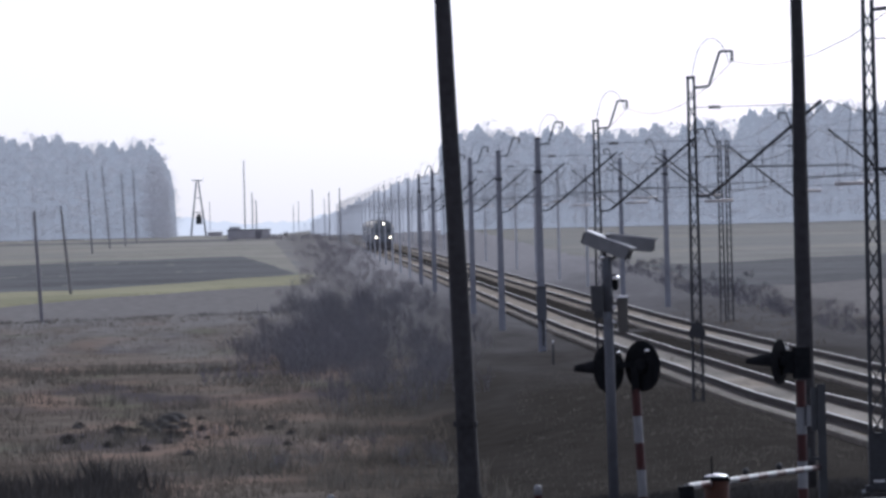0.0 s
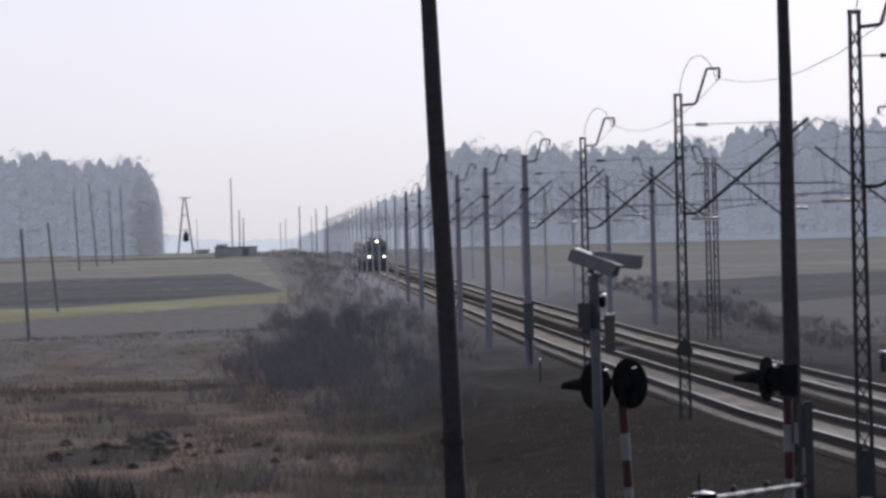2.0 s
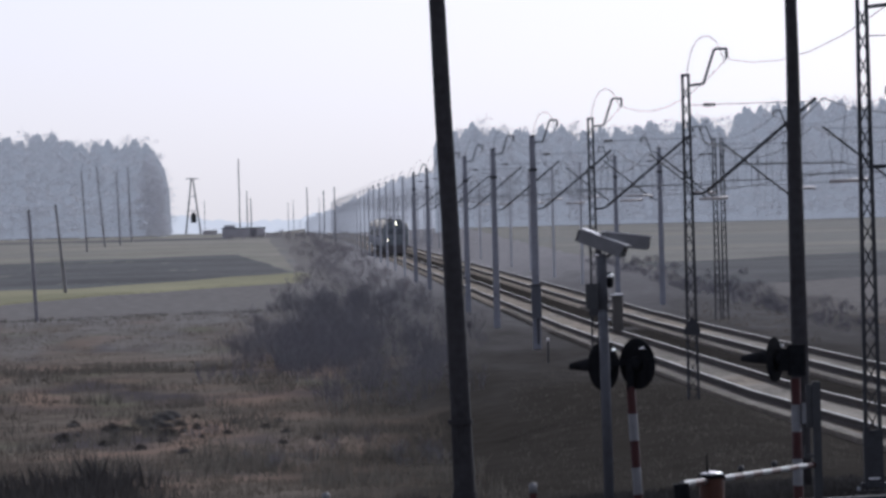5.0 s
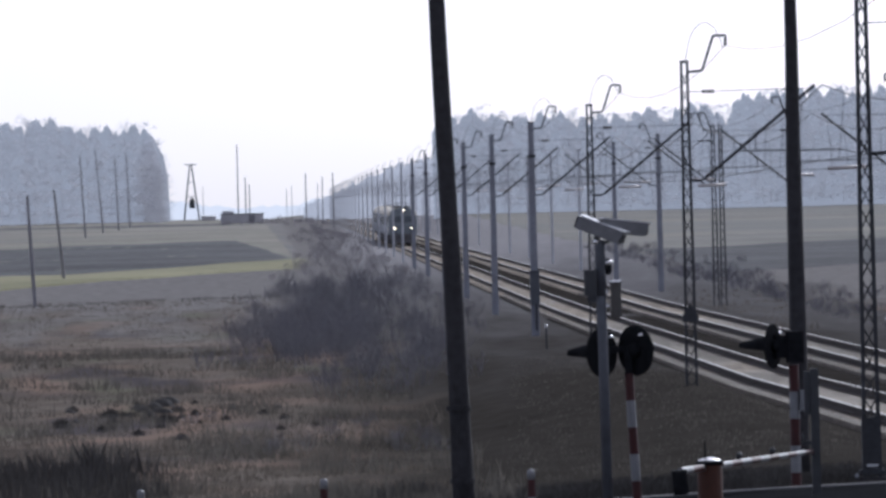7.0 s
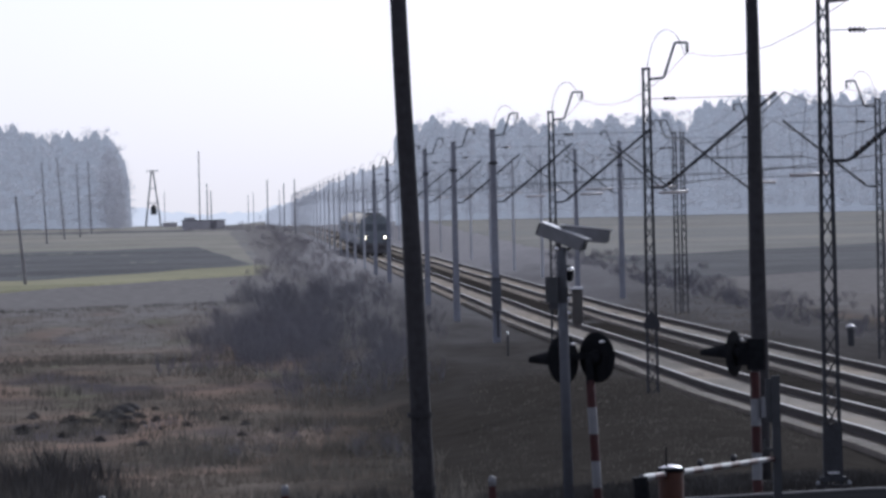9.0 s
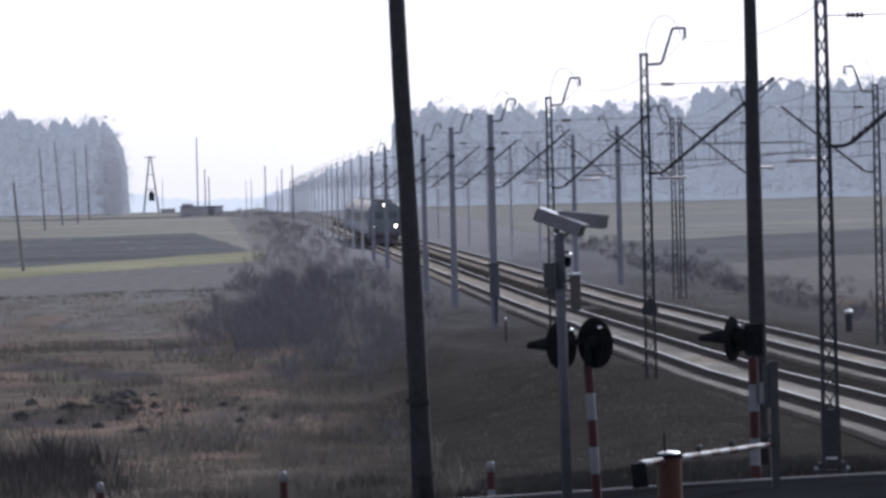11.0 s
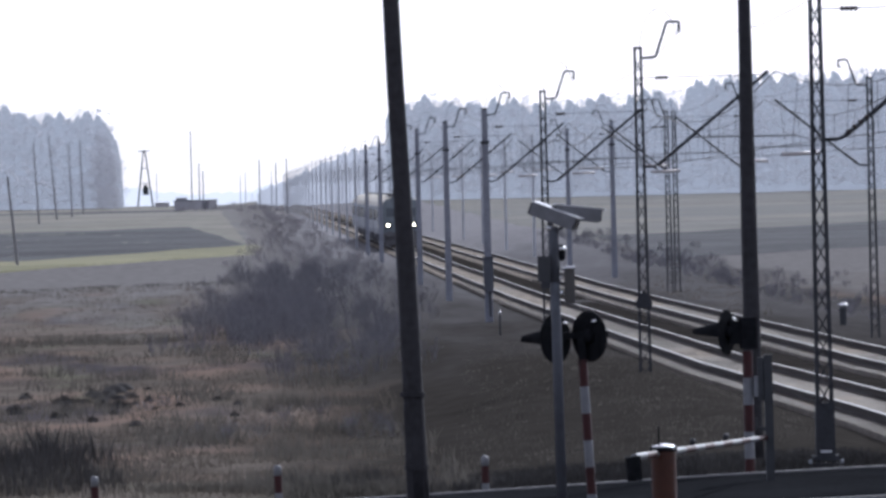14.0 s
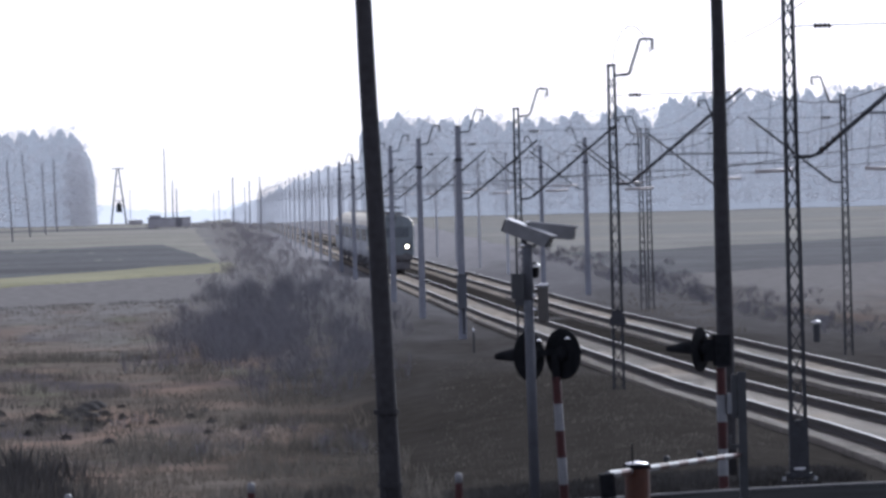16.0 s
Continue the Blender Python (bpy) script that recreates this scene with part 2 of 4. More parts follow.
class Shape:
    """Collects vertices and faces for one mesh."""

    def __init__(self):
        self.v, self.f = [], []

    def add(self, verts, faces):
        k = len(self.v)
        self.v.extend(tuple(p) for p in verts)
        self.f.extend(tuple(k + i for i in q) for q in faces)
        return self

    def box(self, c, s, m=None, chamfer=0.0):
        x, y, z = s[0] / 2, s[1] / 2, s[2] / 2
        h = chamfer
        if h:
            ring = [(x - h, -y), (x, -y + h), (x, y - h), (x - h, y), (-x + h, y), (-x, y - h), (-x, -y + h), (-x + h, -y)]
        else:
            ring = [(x, -y), (x, y), (-x, y), (-x, -y)]
        k = len(ring)
        vs = [Vector((a, b, -z)) for a, b in ring] + [Vector((a, b, z)) for a, b in ring]
        if m is not None:
            vs = [m @ p for p in vs]
        vs = [p + Vector(c) for p in vs]
        fs = [tuple(range(k - 1, -1, -1)), tuple(range(k, 2 * k))]
        fs += [(i, (i + 1) % k, k + (i + 1) % k, k + i) for i in range(k)]
        return self.add(vs, fs)

    def tube(self, p, q, r, r2=None, n=6, caps=True):
        p, q = Vector(p), Vector(q)
        r2 = r if r2 is None else r2
        d = (q - p).normalized()
        u = d.orthogonal().normalized()
        w = d.cross(u)
        vs = []
        for c, rad in ((p, r), (q, r2)):
            for i in range(n):
                a = 2 * math.pi * i / n
                vs.append(c + rad * (math.cos(a) * u + math.sin(a) * w))
        fs = [(i, (i + 1) % n, n + (i + 1) % n, n + i) for i in range(n)]
        if caps:
            fs += [tuple(range(n - 1, -1, -1)), tuple(range(n, 2 * n))]
        return self.add(vs, fs)

    def line(self, pts, r, n=5):
        for a, b in zip(pts, pts[1:]):
            self.tube(a, b, r, n=n)
        return self

    def turned(self, base, profile, n=12, axis=(0, 0, 1)):
        """A lathe form: profile of (height, radius) along the axis from base."""
        d = Vector(axis).normalized()
        u = d.orthogonal().normalized()
        w = d.cross(u)
        vs, fs = [], []
        for h, r in profile:
            for i in range(n):
                a = 2 * math.pi * i / n
                vs.append(Vector(base) + h * d + r * (math.cos(a) * u + math.sin(a) * w))
        for k in range(len(profile) - 1):
            fs += [(k * n + i, k * n + (i + 1) % n, (k + 1) * n + (i + 1) % n, (k + 1) * n + i) for i in range(n)]
        fs += [tuple(range(n - 1, -1, -1)), tuple(range(len(vs) - n, len(vs)))]
        return self.add(vs, fs)

    def sweep(self, rings, close=True):
        """Joins rings of equal length into a skin."""
        k = len(rings[0])
        vs = [p for ring in rings for p in ring]
        fs = []
        for j in range(len(rings) - 1):
            for i in range(k if close else k - 1):
                fs.append((j * k + i, j * k + (i + 1) % k, (j + 1) * k + (i + 1) % k, (j + 1) * k + i))
        if close:
            fs += [tuple(range(k - 1, -1, -1)), tuple(range(len(vs) - k, len(vs)))]
        return self.add(vs, fs)

    def mesh(self, name, mat, smooth=False):
        me = bpy.data.meshes.new(name)
        me.from_pydata(self.v, [], self.f)
        me.materials.append(mat)
        if smooth:
            me.shade_smooth()
        me.update()
        return me


def part(name, shape, mat, parent=None, label="", smooth=False, kind=""):
    """One mesh object, under a thing or a part where one is given."""
    ob = new(name, shape.mesh(name, mat, smooth))
    ob.parent = parent
    return tagged(ob, label, kind=kind)


def thing(name, x, y, z, label, category, group="", turn=0.0):
    ob = new(name)
    ob.empty_display_size = 0.2
    ob.matrix_basis = pose(x, y, z, 0, 0, turn)
    return tagged(ob, label, category, group)


# ---- the lie of the land ----
NEAR_TRACK, FAR_TRACK = 11.9, 15.9     # centre lines, metres right of the camera
ROW_A, ROW_B = 8.84, 19.1              # the two rows of masts
SPAN = 58.3
FIRST_A, FIRST_B = 123.76, 132.0       # the first mast of each row


def steps(value, pairs):
    """Straight lines between (place, height) pairs."""
    if value <= pairs[0][0]:
        return pairs[0][1]
    for (a, p), (b, q) in zip(pairs, pairs[1:]):
        if value <= b:
            return p + (q - p) * (value - a) / (b - a)
    return pairs[-1][1]


RAIL = [(-400, 0.36), (145, 0.35), (161, 0.26), (177, 0.18), (200, 0.06), (250, -0.01), (350, -0.13), (430, -0.08), (560, 0.0), (880, 0.2), (1130, 0.4), (1400, 0.5), (2600, 0.6), (4900, 0.6)]
LAND = [(90, 0.0), (125, -0.1), (170, -0.6), (250, -0.7), (1250, 2.6), (1500, 2.3), (2600, 0.4), (4900, -4.5)]
MOUND = [(12, 2.9), (45, 1.2), (75, 0.0)]


def rail_z(y):
    return steps(y, RAIL)


def land_z(x, y):
    """Height of the ground."""
    r = math.hypot(x, y)
    base = steps(max(y, 0) if y < 400 else r, LAND)
    base += 0.10 * noise.noise((x / 9, y / 16, 0)) + 0.22 * noise.noise((x / 45, y / 70, 5)) * min(1, r / 200)
    base = max(base, steps(r, MOUND) if r < 75 else -9)
    # the formation of the railway, and the road that crosses it
    off = abs(x - (NEAR_TRACK + FAR_TRACK) / 2)
    bed = rail_z(y) - 0.33
    base = steps(off, [(4.2, bed), (6.2, bed * 0.6 + base * 0.4), (11, base)]) if off < 11 else base
    if off <= 4.2:
        base = bed
    # the grassy bank on which the near masts stand
    if 3 < x < 10.4:
        w = steps(x, [(3, 0.0), (7.6, 1.0), (9.3, 1.0), (10.4, 0.0)])
        base = max(base, base * (1 - w) + w * steps(y, [(121, -0.3), (124, 0.14), (150, 0.30), (195, 0.28), (250, -0.30), (300, -0.6)]))
    if 107.5 < y < 122.0:
        road = steps(off, [(4.5, 0.17), (6.2, 0.12), (8.2, 0.04), (10.3, -0.05), (14, -0.19), (60, -0.28), (300, -0.34)])
        if off > 4.2:
            w = 1 if 109 < y < 120.5 else 0.7
            base = w * (road - 0.06) + (1 - w) * base
    return base


def graded(stops):
    """Places along an axis: (from, to, step) runs."""
    out = []
    for a, b, s in stops:
        k = max(1, round((b - a) / s))
        out += [a + (b - a) * i / k for i in range(k)]
    return out + [stops[-1][1]]


def sheet(xs, ys, height):
    s = Shape()
    k = len(xs)
    s.v = [(x, y, height(x, y)) for y in ys for x in xs]
    s.f = [(j * k + i, j * k + i + 1, (j + 1) * k + i + 1, (j + 1) * k + i) for j in range(len(ys) - 1) for i in range(k - 1)]
    return s


XS = graded([(-4900, -600, 600), (-600, -120, 60), (-120, -30, 10), (-30, -4, 1.5), (-4, 24, 0.7), (24, 50, 1.5), (50, 120, 8), (120, 600, 60), (600, 4900, 600)])
YS = graded([(-4900, -600, 600), (-600, -60, 60), (-60, 90, 10), (90, 106, 2), (106, 123, 0.5), (123, 260, 1.5), (260, 500, 4), (500, 1400, 20), (1400, 4900, 250)])
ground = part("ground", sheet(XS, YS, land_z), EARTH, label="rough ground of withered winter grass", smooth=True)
tagged(ground, category="ground", kind="structure")


def field(name, corners, mat, label, lift=0.06, ragged=0.9, rows=110):
    """A field as a thin sheet on the land: four corners (x, y), near pair first."""
    (ax, ay), (bx, by), (cx, cy), (dx, dy) = corners
    s, n, m = Shape(), 60, rows
    for j in range(m + 1):
        v = j / m
        for i in range(n + 1):
            u = i / n
            x = (ax + (bx - ax) * u) * (1 - v) + (dx + (cx - dx) * u) * v
            y = (ay + (by - ay) * u) * (1 - v) + (dy + (cy - dy) * u) * v
            wob = 0.012 * y * noise.noise((x / 8, y / 30, 3))
            if u in (0, 1) and name != "cess":
                x += ragged * (noise.noise((y / 9, 2, 8)) + 0.6 * noise.noise((y / 3, 6, 8)) + 1.6 * noise.noise((y / 70, 1, 8)))
            s.v.append((x, y + wob, land_z(x, y + wob) + (lift if 0 < i < n and 0 < j < m else -0.15)))
    s.f = [(j * (n + 1) + i, j * (n + 1) + i + 1, (j + 1) * (n + 1) + i + 1, (j + 1) * (n + 1) + i) for j in range(m) for i in range(n)]
    return tagged(part(name, s, mat, label=label, smooth=True), category="field", kind="structure")


field("cess", [(10.4, 122.5), (17.4, 122.5), (17.4, 345), (10.4, 345)], CESS, "dark gravelly dirt between the tracks", 0.02)
field("cess", [(10.4, 345), (17.4, 345), (17.4, 1400), (10.4, 1400)], CESS, "dark gravelly dirt between the tracks", 0.02)
field("meadow_field", [(-60, 305), (1.6, 562), (1.5, 1400), (-300, 1400)], MEADOW, "grey-brown winter meadow", 0.04)
field("stubble_field", [(-60, 420), (1.2, 618), (-2.5, 1400), (-200, 1400)], STUBBLE, "pale dry stubble field", 0.06, 1.7)
field("ploughed_field", [(-60, 372), (1.4, 611), (-4.7, 825), (-60, 690)], PLOUGH, "dark ploughed field", 0.075)
field("green_field", [(-60, 295), (1.6, 556), (1.6, 613), (-60, 376)], GREENS, "yellowish green field of young winter corn", 0.09)
field("ditch_verge", [(-220, 1105), (-4.5, 1130), (-5.5, 1172), (-220, 1150)], PLOUGH, "dark weedy ditch below the wood", 0.08)
field("grass_strip", [(-14, 300), (-1.3, 305), (-1.3, 312), (-14, 308)], UNCUT, "pale strip of dry uncut grass", 0.03)
field("fallow_field", [(24, 500), (110, 640), (260, 1400), (23, 1400)], FALLOW, "dull grey-brown fallow field", 0.04)
field("ploughed_field", [(24, 486), (110, 622), (150, 945), (24, 612)], PLOUGH, "dark ploughed field", 0.075)
field("far_field", [(-400, 1390), (8.6, 1390), (8.6, 4800), (-2500, 4800)], STUBBLE, "pale far fields towards the horizon", 0.06)
field("far_field", [(19.4, 1390), (400, 1390), (2500, 4800), (19.4, 4800)], STUBBLE, "pale far fields towards the horizon", 0.06)

# ---- railway ----


def track(x, label):
    t = tagged(thing("track", x, 0, 0, label, "railway track", "the two tracks"), kind="structure")
    ys = graded([(-400, 100, 100), (100, 260, 10), (260, 1000, 40), (1000, 2600, 200)])
    prof = [(-1.30, -0.37), (-1.16, -0.25), (-0.95, -0.20), (0.95, -0.20), (1.16, -0.25), (1.30, -0.37)]
    bed = Shape()
    bed.sweep([[(a, y, rail_z(y) + b + 0.03 * noise.noise((a * 3, y, 1))) for a, b in prof] for y in ys], close=False)
    part("ballast_bed", bed, BALLAST, t, "grey crushed stone ballast", smooth=False)
    for side in (-1, 1):
        web, top = Shape(), Shape()
        c = side * 0.7535
        web.sweep([[(c + a, y, rail_z(y) + b) for a, b in ((-0.07, -0.172), (0.07, -0.172), (0.07, -0.155), (0.012, -0.14), (0.012, -0.045), (0.036, -0.035), (0.036, -0.004), (-0.036, -0.004), (-0.036, -0.035), (-0.012, -0.045), (-0.012, -0.14), (-0.07, -0.155))] for y in ys])
        r = part("rail", web, RUST, t, "rust-brown steel rail")
        top.sweep([[(c + a, y, rail_z(y) + b) for a, b in ((-0.033, -0.004), (0.033, -0.004), (0.026, 0.001), (-0.026, 0.001))] for y in ys])
        part("running_surface", top, RAILTOP, r, "shiny worn rail head")
    sl = Shape()
    y = 90.0
    while y < 420:
        sl.box((0, y, rail_z(y) - 0.262), (2.5, 0.27, 0.13))
        y += 0.6
    part("sleepers", sl, SLEEPER, t, "grey concrete sleepers", kind="stuff")


track(NEAR_TRACK, "straight ballasted railway track with shiny rails")
track(FAR_TRACK, "second ballasted railway track beside the first")


def insulator(shape, p, q, r=0.06, n=6):
    p, q = Vector(p), Vector(q)
    ln, d = (q - p).length, (q - p).normalized()
    prof = [(0, 0.02)]
    for i in range(n):
        h = ln * (i + 0.2) / n
        prof += [(h, 0.025), (h + ln * 0.25 / n, r), (h + ln * 0.5 / n, 0.03)]
    shape.turned(p, prof + [(ln, 0.02)], 8, d)


def mast_kind(side, lattice=True, plated=False):
    """A mast with its bracket; side +1: the track lies to its right. Base at rail height."""
    m = thing("catenary_mast", 0, 0, -50, "grey steel lattice catenary mast beside the railway" if lattice else "grey plated steel catenary mast beside the railway", "catenary mast", "catenary masts along the line")
    top, foot = 7.5, -0.75
    wt, wb = 0.066, 0.118
    if lattice:
        for k in (-1, 1):
            leg = Shape()
            rings = []
            for z, w in ((foot, wb), (top, wt)):
                c = k * w
                rings.append([(c - 0.028, -0.06, z), (c + 0.028, -0.06, z), (c + 0.028, 0.06, z), (c - 0.028, 0.06, z)])
            leg.sweep(rings)
            part("leg", leg, STEEL, m)
        lace = Shape()
        z, k = foot + 0.5, 1
        while z < top - 0.3:
            h = 0.36
            for yy in (-0.055, 0.055):
                for s in (-1, 1):
                    w0 = wb + (wt - wb) * (z - foot) / (top - foot)
                    w1 = wb + (wt - wb) * (z + h - foot) / (top - foot)
                    lace.tube((s * w0, yy, z), (-s * w1, yy, z + h), 0.011, n=4, caps=False)
            z += h
        part("lacing", lace, STEEL, m, "riveted cross lacing", kind="stuff")
    else:
        rings = []
        for z, w, d in ((foot, 0.15, 0.12), (top, 0.105, 0.09)):
            c = 0.03
            rings.append([(-w + c, -d, z), (w - c, -d, z), (w, -d + c, z), (w, d - c, z), (w - c, d, z), (-w + c, d, z), (-w, d - c, z), (-w, -d + c, z)])
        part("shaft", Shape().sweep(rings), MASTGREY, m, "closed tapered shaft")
        part("collar", Shape().box((0, 0, 6.3), (0.32, 0.26, 0.10)), STEEL, m)
    part("cap", Shape().box((0, 0, top + 0.03), (0.20, 0.17, 0.06)), STEEL, m)
    if plated:
        band = Shape().box((0, 0, 0.46), (0.29, 0.17, 0.86)).box((0, 0, 0.06), (0.40, 0.24, 0.07))
        foot_plate = part("clamp_plate", band, STEEL, m, "plated mast foot")
        # bolt caps and a white plate added for the glints at the foot
        for k in (-1, 1):
            part("bolt_cap", Shape().turned((k * 0.24, -0.09, -0.02), [(0, 0.03), (0.04, 0.03), (0.06, 0.012)], 8), GALV, foot_plate, "bright bolt cap")
        part("plate", Shape().box((0, -0.13, 0.16), (0.17, 0.01, 0.035)), GLOSSWHITE, foot_plate, "small white plate standing in for a glint")
    if lattice and side > 0 and not plated:
        band = Shape().sweep([[(-0.18, y, 1.74), (0.18, y, 1.74), (0.18, y, 1.88), (0.0, y, 2.16), (-0.18, y, 1.88)] for y in (-0.12, -0.09)])
        part("tie_plate", band, STEEL, m, "house-shaped steel plate")
    base = Shape().box((0, 0, -0.62 if plated else foot - 0.42), (0.5, 0.44, 1.2 if plated else 0.9), chamfer=0.08)
    part("foundation", base, OLDCONCRETE, m, "dark foundation block")
    s = side
    # stand-off for the feeder above the mast
    horn = Shape().line([(s * 0.08, 0, top - 0.20), (s * 0.40, 0, top - 0.17), (s * 0.66, 0, top + 0.60), (s * 0.94, 0, top + 0.60), (s * 0.93, 0, top + 0.54)], 0.031)
    hn = part("feeder_bracket", horn, STEEL, m)
    ins = Shape()
    insulator(ins, (s * 0.93, 0, top + 0.54), (s * 0.93, 0, top + 0.38), 0.06, 2)
    part("insulator", ins, INSUL, hn, "brown porcelain insulator")
    loop = Shape()
    arc = [(s * (0.06 + 0.46 * (1 - math.cos(a)) * 0.9), 0, top + 0.05 + 0.85 * math.sin(a)) for a in [i * math.pi / 9 for i in range(1, 9)]]
    loop.line([(s * 0.02, 0, top)] + arc + [(s * 0.93, 0, top + 0.38)], 0.011, 4)
    part("jumper", loop, CABLE, m, "thin looped jumper wire", kind="stuff")
    # bracket: rising strut, top tie and registration arm
    strut = Shape().tube((s * 0.42, 0, 4.93), (s * 2.9, 0, 6.95), 0.036, n=8)
    strut.tube((s * 0.1, 0, 4.88), (s * 0.30, 0, 4.88), 0.03).tube((s * 0.30, 0, 4.88), (s * 0.42, 0, 4.93), 0.028)
    br = part("bracket_strut", strut, STEEL, m)
    si = Shape()
    insulator(si, (s * 0.42, 0, 4.95), (s * 0.80, 0, 5.24), 0.055, 4)
    part("insulator", si, INSUL, br)
    tie = Shape().tube((s * 0.1, 0, 6.86), (s * 2.75, 0, 6.88), 0.011, n=4)
    tp = part("top_tie", tie, STEEL, m)
    ti = Shape()
    insulator(ti, (s * 0.38, 0, 6.86), (s * 0.66, 0, 6.86), 0.06, 4)
    part("insulator", ti, INSUL, tp)
    reg = Shape().tube((s * 1.15, 0, 5.52), (s * 3.5, 0, 5.50), 0.022)
    reg.tube((s * 1.55, 0, 5.52), (s * 1.55, 0, 5.90), 0.014)
    reg.tube((s * 2.6, 0, 5.52), (s * 2.6, 0, 6.7), 0.006, n=4)
    reg.line([(s * 3.45, 0, 5.5), (s * 3.9, 0, 5.40), (s * 3.93, 0, 5.12)], 0.012)
    arm = part("registration_arm", reg, GALV, m)
    part("steady_arm", Shape().line([(s * 4.0, 0, 5.10), (s * 3.15, 0, 5.08)], 0.042, 8), ALUMINIUM, arm, "bright aluminium steady arm", smooth=True)
    return m


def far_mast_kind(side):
    """A slender mast of the far stretch of the line, its colour paled to stand in for haze."""
    m = thing("catenary_mast", 0, 0, -50, "slender catenary mast far along the line, paled for haze", "catenary mast", "catenary masts along the line")
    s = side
    part("shaft", Shape().tube((0, 0, -0.9), (0, 0, 7.5), 0.10, 0.07, 8), HAZEMAST, m, "mast shaft paled for haze")
    part("feeder_bracket", Shape().line([(0, 0, 7.3), (s * 0.40, 0, 7.33), (s * 0.66, 0, 8.10), (s * 0.94, 0, 8.10)], 0.03, 4), HAZEMAST, m)
    part("bracket_strut", Shape().tube((s * 0.1, 0, 4.9), (s * 3.0, 0, 6.94), 0.035, n=5).tube((s * 0.1, 0, 6.8), (s * 2.75, 0, 6.8), 0.012, n=4), HAZEMAST, m)
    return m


MAST_A = [(124, 0.21), (182, -0.02), (240, -0.26), (299, -0.17), (357, -0.14), (415, -0.02), (532, 0.14), (590, 0.22), (650, 0.26), (770, 0.45), (844, 0.58), (1200, 0.72), (2600, 0.95)]
MAST_B = [(249, 0.0), (366, 0.13), (424, 0.24), (482, 0.27), (540, 0.40), (595, 0.46), (844, 0.60), (1200, 0.72), (2600, 0.95)]


def mast_z(y, row=0):
    """Foot level of the masts of the near row (0) or the far one (1)."""
    return steps(y, MAST_B if row else MAST_A)


def place_masts():
    right, left, right_plain, left_plain = mast_kind(1), mast_kind(-1), mast_kind(1, False), mast_kind(-1, False)
    right_far, left_far, right_first = far_mast_kind(1), far_mast_kind(-1), mast_kind(1, True, True)
    for k in range(-2, 30):
        y = FIRST_A + SPAN * k
        x = ROW_A - 0.13 if k == 0 else ROW_A
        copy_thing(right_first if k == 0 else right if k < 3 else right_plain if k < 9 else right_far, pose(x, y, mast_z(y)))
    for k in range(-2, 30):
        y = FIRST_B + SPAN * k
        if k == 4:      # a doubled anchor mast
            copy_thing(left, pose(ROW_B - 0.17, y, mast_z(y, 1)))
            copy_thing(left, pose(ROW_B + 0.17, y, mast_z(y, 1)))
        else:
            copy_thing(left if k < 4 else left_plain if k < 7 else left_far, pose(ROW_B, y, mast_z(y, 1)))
    for m in (right, left, right_plain, left_plain, right_far, left_far, right_first):
        for o in (*m.children_recursive, m):
            bpy.data.objects.remove(o)


place_masts()


def sag(p, q, drop, n=6):
    p, q = Vector(p), Vector(q)
    out = []
    for i in range(n + 1):
        u = i / n
        v = p.lerp(q, u)
        v.z -= drop * 4 * u * (1 - u)
        out.append(v)
    return out


def wires(row, first, side, centre, label, far):
    t = tagged(thing("overhead_line", 0, 0, 0, label, "overhead line", "overhead wires"), kind="structure")
    feeder, carrier, contact, drops = Shape(), Shape(), Shape(), Shape()
    for k in range(-2, 29):
        y = first + SPAN * k
        a, b = mast_z(y, far), mast_z(y + SPAN, far)
        zig = 0.2 * (-1) ** k
        feeder.line(sag((row + side * 0.93, y, a + 7.87), (row + side * 0.93, y + SPAN, b + 7.87), 0.55), 0.008, 4)
        carrier.line(sag((centre, y, a + 6.95), (centre, y + SPAN, b + 6.95), 0.75), 0.013, 4)
        contact.line([(centre + zig, y, a + 5.24), (centre - zig, y + SPAN, b + 5.24)], 0.012, 4)
        pts = sag((centre, y, a + 6.95), (centre, y + SPAN, b + 6.95), 0.75, 8)
        for i in range(1, 8 if k < 17 else 1):
            u = i / 8
            drops.tube(pts[i], (centre + zig * (1 - 2 * u), y + SPAN * u, a + (b - a) * u + 5.24), 0.009, n=4, caps=False)
    part("feeder_wire", feeder, CABLE, t)
    part("carrier_wire", carrier, CABLE, t)
    part("contact_wire", contact, CABLE, t)
    part("droppers", drops, CABLE, t, kind="stuff")


wires(ROW_A, FIRST_A, 1, NEAR_TRACK, "copper overhead wires above the railway", 0)
wires(ROW_B, FIRST_B, -1, FAR_TRACK, "copper overhead wires above the second track", 1)

# ---- road and level crossing ----


def road_z(x):
    off = abs(x - (NEAR_TRACK + FAR_TRACK) / 2)
    return steps(off, [(4.5, 0.24), (6.2, 0.193), (7.6, 0.148), (8.2, 0.115), (10.3, 0.03), (14, -0.11), (60, -0.2), (300, -0.26)])


def build_road():
    xs = graded([(-300, -40, 20), (-40, 60, 1), (60, 300, 20)])
    s = Shape()
    s.sweep([[(x, 109.7, road_z(x) - 0.05), (x, 115.0, road_z(x) + 0.05), (x, 120.2, road_z(x))] for x in xs], close=False)
    tagged(part("road", s, ASPHALT, label="dark worn asphalt road over the level crossing", smooth=True), category="road", kind="structure")
    for y in (109.6, 120.28):
        k = Shape()
        k.sweep([[(x, y - 0.06, road_z(x) - 0.2), (x, y + 0.06, road_z(x) - 0.2), (x, y + 0.06, road_z(x) + 0.022), (x, y - 0.05, road_z(x) + 0.022), (x, y - 0.06, road_z(x) + 0.010)] for x in xs if abs(x) < 62])
        tagged(part("kerb", k, KERBSTONE, label="pale concrete kerb along the road"), category="kerb", kind="structure")


build_road()


